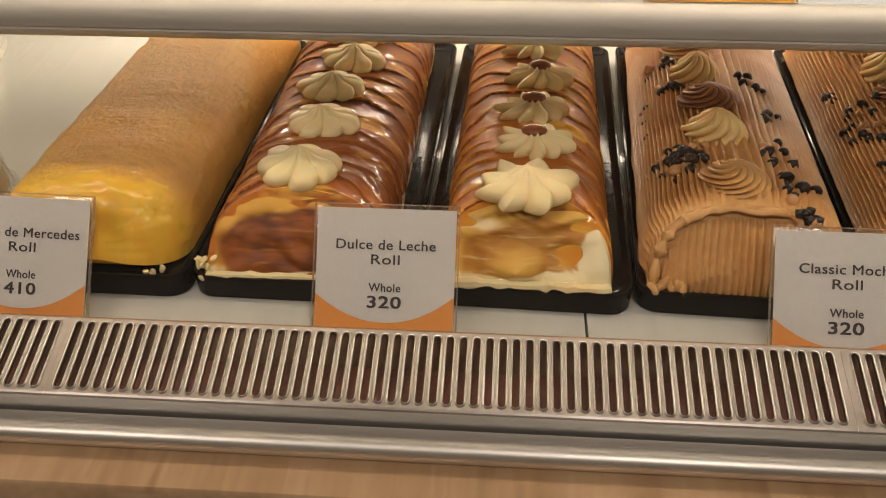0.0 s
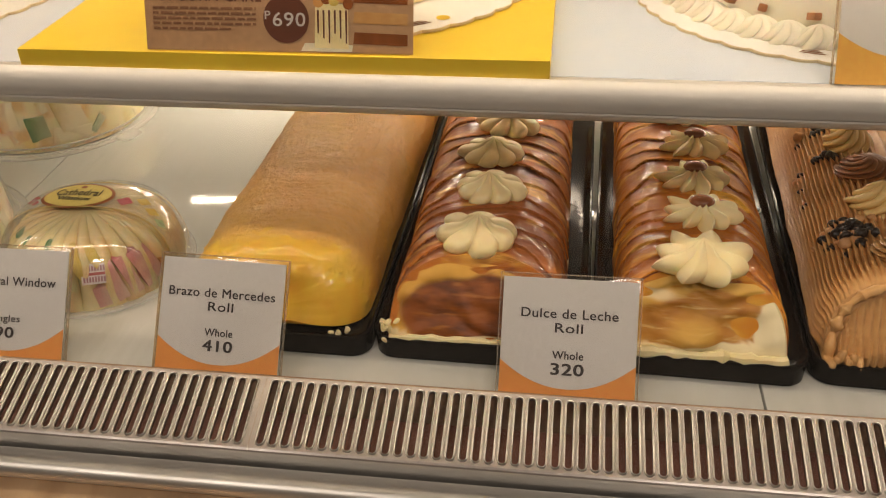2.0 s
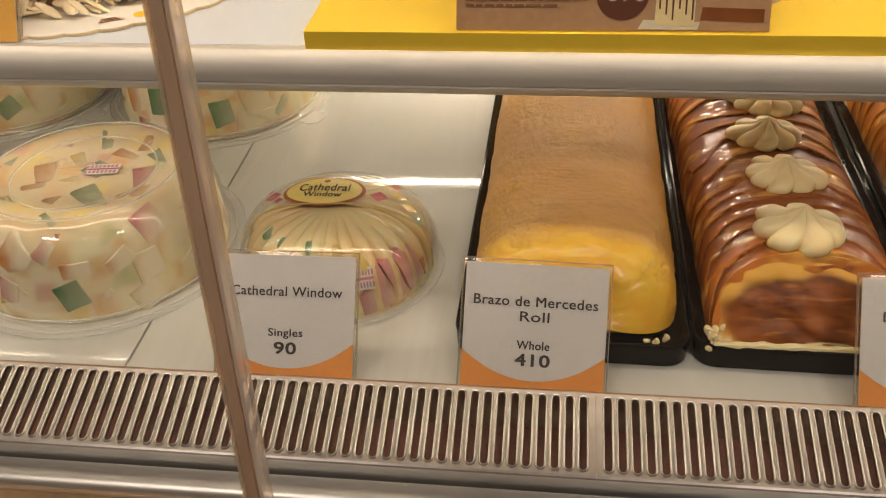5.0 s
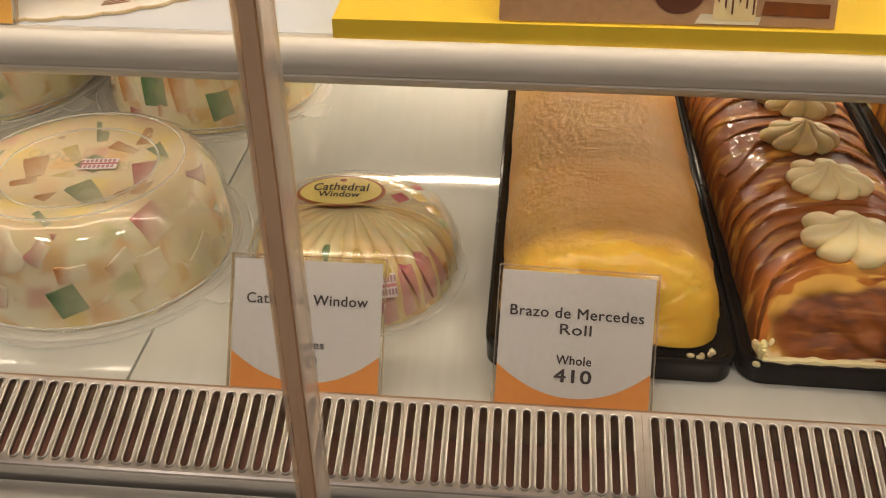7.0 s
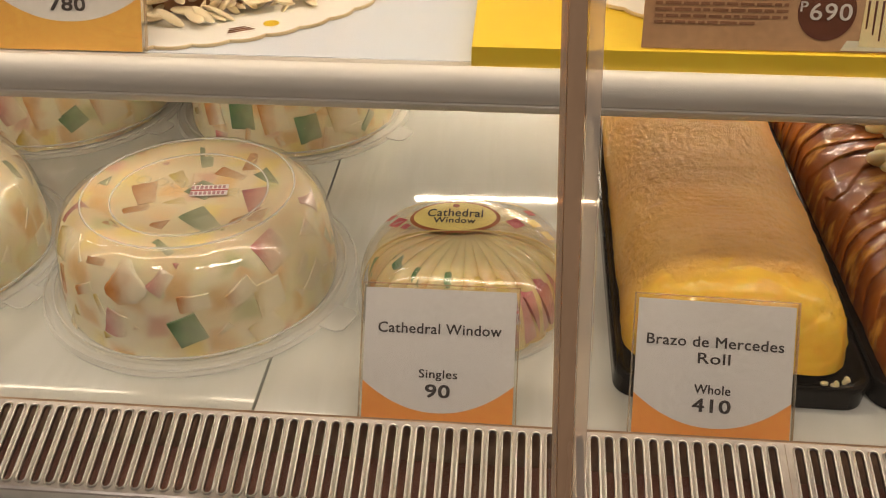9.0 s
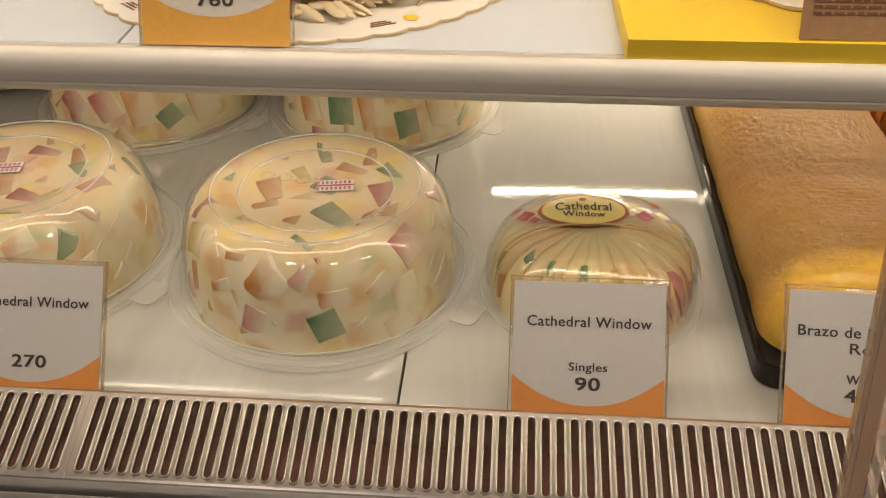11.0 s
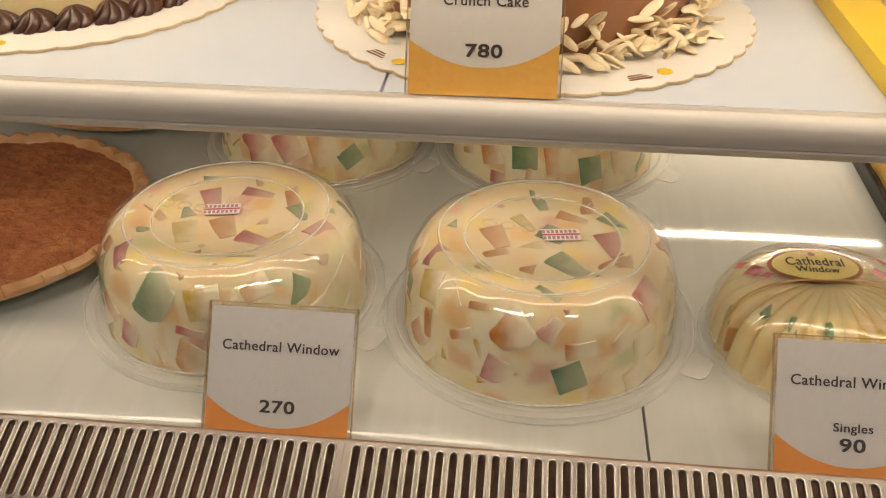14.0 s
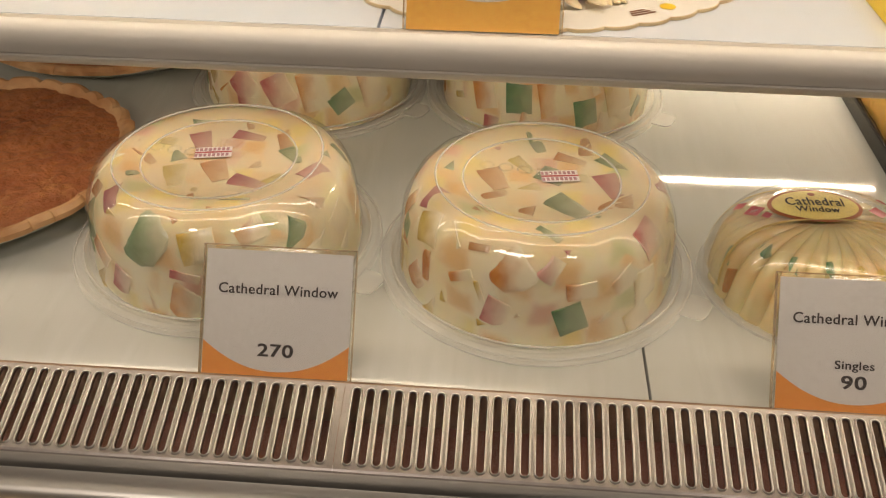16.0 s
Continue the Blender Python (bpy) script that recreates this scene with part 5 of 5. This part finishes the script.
    for px, py, s, mat in ((0.031, 0.004, 0.0066, 0), (-0.046, 0.006, 0.0066, 0), (-0.052, 0.018, 0.0044, 0), (0.043, 0.010, 0.0055, 1), (0.052, 0.002, 0.0050, 1), (0.040, 0.024, 0.0046, 0), (-0.040, -0.002, 0.0036, 0), (0.060, -0.004, 0.004, 2)):
        f = bm.faces.new([bm.verts.new((px + a * s, py + b2 * s, skin(px + a * s, py + b2 * s, 0.0014))) for a, b2 in ((1, 0), (0, 1), (-1, 0), (0, -1))])
        f.material_index = mat
    part("diamond_print", bm, [PINK, LEMON, SAGE], ob, "red and yellow diamonds printed on the sleeve", False)
    st = sticker(ob, pose(0.0270, -0.0560, 0.0300, 52, 0, 18), 0.0170, 0.0150)
    return ob


SLEEVE_CLEAR = clear("sleeve_film_clear", (0.965, 0.94, 0.86), 1.45, 0.05, 0.20, 0.2)
single_pack(-0.4430, 0.5530)


# ---- pies ----
def pie(x, y, seed):
    ob = thing("pie", "round brown-topped pie with a crimped crust in a foil pan", "pie", pose(x, y, DECK_Z), "pies")
    loops = []
    R = 0.1265
    for k in range(64):
        f = 1 - k / 63.01
        loops.append([(R * f * math.cos(a), R * f * math.sin(a), 0.0225 + 0.0018 * nz(math.cos(a) * f * R, math.sin(a) * f * R, seed, 35) + 0.0016 * nz(math.cos(a) * f * R, math.sin(a) * f * R, seed, 130) + 0.0008 * nz(math.cos(a) * f * R, math.sin(a) * f * R, seed, 300) - 0.003 * f ** 12)
                      for a in (2 * math.pi * i / 220 for i in range(220))])
    part("filling", bridge(bmesh.new(), loops), PIE, ob, "dark brown baked filling")
    loops = []
    for r, z, w in ((0.117, 0.017, 0.2), (0.1235, 0.0245, 0.7), (0.1258, 0.0268, 1.0), (0.1290, 0.0268, 1.0), (0.1322, 0.0240, 0.9), (0.1320, 0.0200, 0.5), (0.1240, 0.0170, 0.2)):
        lp = []
        for i in range(360):
            a = 2 * math.pi * i / 360
            c = abs(math.sin(a * 17 + 1.2 * nz(math.cos(a), math.sin(a), seed + 1, 5))) ** 0.7 * (0.75 + 0.7 * nz(math.cos(a), math.sin(a), seed + 2, 7))
            q = r + w * (0.0065 * c - 0.0040) + 0.0012 * nz(math.cos(a), math.sin(a), seed, 4)
            lp.append((q * math.cos(a + w * 0.03 * c), q * math.sin(a + w * 0.03 * c), z + w * (0.0030 * (c - 0.6)) + 0.001 * nz(math.cos(a), math.sin(a), seed + 3, 9)))
        loops.append(lp)
    part("crust", bridge(bmesh.new(), loops), CRUST, ob, "crimped golden crust")
    part("foil_pan", lathe([(0.0, 0.0008), (0.096, 0.0008), (0.110, 0.009), (0.1215, 0.0165), (0.1290, 0.0175), (0.1300, 0.0190), (0.1285, 0.0198)], 90,
                           lambda a, r, z: 0.0010 * math.sin(48 * a) if 0.1 < r < 0.125 else 0), PAN, ob, "thin foil pan")
    return ob


pie(-1.0680, 0.6250, 3)
pie(-1.0420, 0.9060, 8)


# ---- upper shelf ----
def scalloped_board(x, y, z, r, label, dots=()):
    ob = thing("cake_board", label, "cake board", pose(x, y, z), "scalloped cake boards")
    n = 44

    def edge(f):
        return [(f * (r + 0.0030 * abs(math.sin(n * a / 2)) ** 0.7) * math.cos(a), f * (r + 0.0030 * abs(math.sin(n * a / 2)) ** 0.7) * math.sin(a)) for a in (2 * math.pi * i / (n * 8) for i in range(n * 8))]

    def lift(loop, h):
        return [(px, py, h) for px, py in loop]

    part("board", bridge(bmesh.new(), [lift(edge(0.5), 0.0026), lift(edge(0.985), 0.0026), lift(edge(0.997), 0.0024)], True, True), BOARD, ob, "cream coloured card")
    part("board_edge", bridge(bmesh.new(), [lift(edge(0.997), 0.0024), lift(edge(1.0), 0.0021), lift(edge(1.0), 0.0004), lift(edge(0.9), 0.0002)], True, False, True), BOARD_EDGE, ob, "tan cut edge")
    for a in dots:
        bm = bmesh.new()
        q = r * 0.92
        bmesh.ops.create_circle(bm, cap_ends=True, segments=20, radius=0.0048, matrix=Matrix.Translation((q * math.cos(radians(a)), q * math.sin(radians(a)), 0.0030)))
        part("yellow_dot", bm, YELLOW, ob, "yellow printed dot", False)
        bm = bmesh.new()
        turn = pose(0, 0, 0, 0, 0, a - 8) @ pose(r * 0.92, 0, 0.0029, 0, 0, 90)
        for k in range(3):
            box(bm, -0.008 + 0.001 * k, 0.008 - 0.002 * k, -0.0035 + 0.0027 * k, -0.0020 + 0.0027 * k, 0, 0.0001, m=turn)
        part("print_bars", bm, SOFT_INK, ob, "small unreadable print", False)
    return ob


BT = SHELF_Z + 0.0028
scalloped_board(-0.6430, 0.6840, SHELF_Z, 0.149, "scalloped cream cake board on the upper shelf", (-125, -54))
scalloped_board(-1.0020, 0.7100, SHELF_Z, 0.149, "scalloped cake board on the upper shelf", (-80,))
scalloped_board(0.1180, 0.7080, SHELF_Z, 0.149, "scalloped cake board under a white frosted cake", (-100,))
scalloped_board(-0.2580, 0.6900, SHELF_Z + 0.0142, 0.149, "scalloped cake board on a yellow riser", (-48,))


def cake_body(x, y, z, r, h, mat, name, label, seed, border=None, border_mat=None):
    ob = thing(name, label, "cake", pose(x, y, z), "cakes on the upper shelf")
    bm = lathe([(0, h), (r * 0.5, h + 0.0004), (r * 0.93, h), (r * 0.98, h * 0.97), (r, h * 0.9), (r, h * 0.6), (r, h * 0.3), (r, 0.001), (0, 0.0002)], 96)
    bmesh.ops.subdivide_edges(bm, edges=[e for e in bm.edges if e.calc_length() > 0.015], cuts=2)
    for v in bm.verts:
        v.co += Vector((v.co.x, v.co.y, 0)) * 0.010 * nz(*v.co, 26)
    part("icing", bm, mat, ob)
    if border:
        me_src = rosette(7, 0.0125, 0.0125, 0.9, seed, 0.25, 1.35)
        first = part("piped_shell", me_src, border_mat, ob, "piped shell border")
        for k in range(border):
            s = first if k == 0 else new("piped_shell", first.data)
            s.parent = ob
            a = 360 * k / border
            q = r + 0.0085
            s.matrix_local = pose(q * math.cos(radians(a)), q * math.sin(radians(a)), 0.001, 8, 0, a + 30)
    return ob


mocha_cake = cake_body(-0.6430, 0.6900, BT, 0.107, 0.082, CHOCOLATE, "crunch_cake", "smooth chocolate cake ringed with slivered almonds", 3)
sliver = bmesh.new()
bmesh.ops.create_uvsphere(sliver, u_segments=10, v_segments=6, radius=1)
bmesh.ops.transform(sliver, matrix=Matrix.Diagonal((0.0095, 0.0036, 0.0016, 1)), verts=sliver.verts)
first = part("almond_sliver", sliver, ALMOND, mocha_cake)
rnd = random.Random(12)
for k in range(210):
    s = first if k == 0 else new("almond_sliver", first.data)
    s.parent = mocha_cake
    a = radians(rnd.uniform(178, 362))
    up = rnd.random() ** 2.2
    q = 0.1085 + (0.003 if up > 0.2 else rnd.uniform(0.002, 0.021))
    z = 0.0022 + (0.026 * up if up > 0.2 else rnd.uniform(0, 0.008))
    k2 = rnd.uniform(0.75, 1.2)
    s.matrix_local = pose(q * math.cos(a), q * math.sin(a), z, rnd.uniform(-35, 35), rnd.uniform(-50, 50), rnd.uniform(0, 360)) @ Matrix.Diagonal((k2, k2, 1, 1))
cake_body(-1.0020, 0.7140, BT, 0.106, 0.075, CREAM, "chocolate_border_cake", "cream cake with a dark chocolate piped border", 7, 30, CHOC_DARK)
white_cake = cake_body(0.1180, 0.7100, BT, 0.114, 0.055, CREAM_WHITE, "white_frosted_cake", "white frosted cake with a piped shell border", 9, 40, CREAM_WHITE)
for k, a in enumerate((208, 220, 233, 250, 268, 285)):
    c = part("chocolate_piece", boxed(-0.004, 0.004, -0.003, 0.003, 0, 0.005, bevel=0.001), CHOCOLATE, white_cake, "small chocolate piece")
    c.matrix_local = pose(0.118 * math.cos(radians(a)), 0.118 * math.sin(radians(a)), 0.0135, 10, 15, 40 * k)
cake_body(-0.2580, 0.6940, BT + 0.0142, 0.104, 0.09, CREAM, "popcorn_cake", "cream frosted cake on a scalloped board", 15)

riser = thing("yellow_riser", "flat yellow painted riser board on the shelf", "riser", pose(-0.267, 0.72, SHELF_Z, 0, 0, 0.3))
part("riser_board", boxed(-0.1745, 0.1745, -0.1985, 0.2, 0.0004, 0.0138, bevel=0.0008), YELLOW, riser)


def menu_sign(x, y, z):
    ob = thing("menu_sign", "printed brown and tan cake sign standing on the yellow riser", "sign", pose(x, y, z, 72, 0, 0.6))
    w, h = 0.087, 0.105
    part("sign_board", boxed(-w, w, 0, h, -0.0012, 0, bevel=0.0003), PAPER, ob, "tan printed board", False)
    lettering("CARAMEL", 0.046, 0.0078, (-0.016, 0.0462), BROWN_INK, ob)
    lettering("POPCORN CAKE", 0.0735, 0.0078, (-w + 0.0405, 0.0345), BROWN_INK, ob)
    bm = bmesh.new()
    for k in range(5):
        xx = -w + 0.0055
        rr = random.Random(k)
        end = -w + (0.0735 if k < 4 else 0.057)
        while xx < end:
            ln = min(rr.uniform(0.003, 0.009), end - xx)
            box(bm, xx, xx + ln, 0.0256 - 0.0032 * k, 0.0272 - 0.0032 * k, 0.0002, 0.0003)
            xx += ln + 0.0013
    part("text_bars", bm, SOFT_INK, ob, "small print", False)
    bm = bmesh.new()
    bmesh.ops.create_circle(bm, cap_ends=True, segments=40, radius=0.0148, matrix=Matrix.Translation((0.0060, 0.0205, 0.0003)))
    part("price_disc", bm, BROWN_INK, ob, "dark brown price disc", False)
    lettering("690", 0.0210, 0.0085, (0.0080, 0.0202), CARD, ob, 0.0005)
    lettering("P", 0.0036, 0.0050, (-0.0058, 0.0227), CARD, ob, 0.0005)

    def patch(pts, mat, name, label, lift):
        bm = bmesh.new()
        bm.faces.new([bm.verts.new((px, py, lift)) for px, py in pts])
        return part(name, bm, mat, ob, label, False)

    patch([(0.0150, 0.0008), (0.0480, 0.0008), (0.0490, 0.0050), (0.0180, 0.0060)], CREAM_WHITE, "picture_plate", "printed plate", 0.0002)
    patch([(0.0240, 0.0030), (0.0460, 0.0025), (0.0460, 0.0300), (0.0250, 0.0300)], CREAM, "picture_cake", "printed cake with drips", 0.0003)
    for k in range(6):
        a = 0.0262 + 0.0036 * k
        patch([(a, 0.0250 - 0.003 * (k % 3) - 0.013), (a + 0.0009, 0.0250 - 0.003 * (k % 3) - 0.013), (a + 0.0011, 0.0262), (a - 0.0002, 0.0262)], BROWN_INK, "picture_drip", "printed caramel drip", 0.0004)
    for k, c in enumerate(((0.027, 0.031), (0.032, 0.033), (0.037, 0.032), (0.042, 0.034), (0.046, 0.030))):
        bm = bmesh.new()
        bmesh.ops.create_circle(bm, cap_ends=True, segments=14, radius=0.0034, matrix=Matrix.Translation((*c, 0.0004 + 0.00005 * k)))
        part("picture_topping", bm, (PEACH, CARAMEL, LEMON)[k % 3], ob, "printed popcorn topping", False)
    for k in range(4):
        patch([(0.0490, 0.0060 + 0.0125 * k), (0.0835, 0.0050 + 0.0125 * k), (0.0835, 0.0120 + 0.0125 * k), (0.0500, 0.0130 + 0.0125 * k)], (CARAMEL, MOCHA)[k % 2], "picture_layer", "printed cake layer", 0.00025)
    return ob


menu_sign(-0.2640, 0.5245, SHELF_Z + 0.0146)
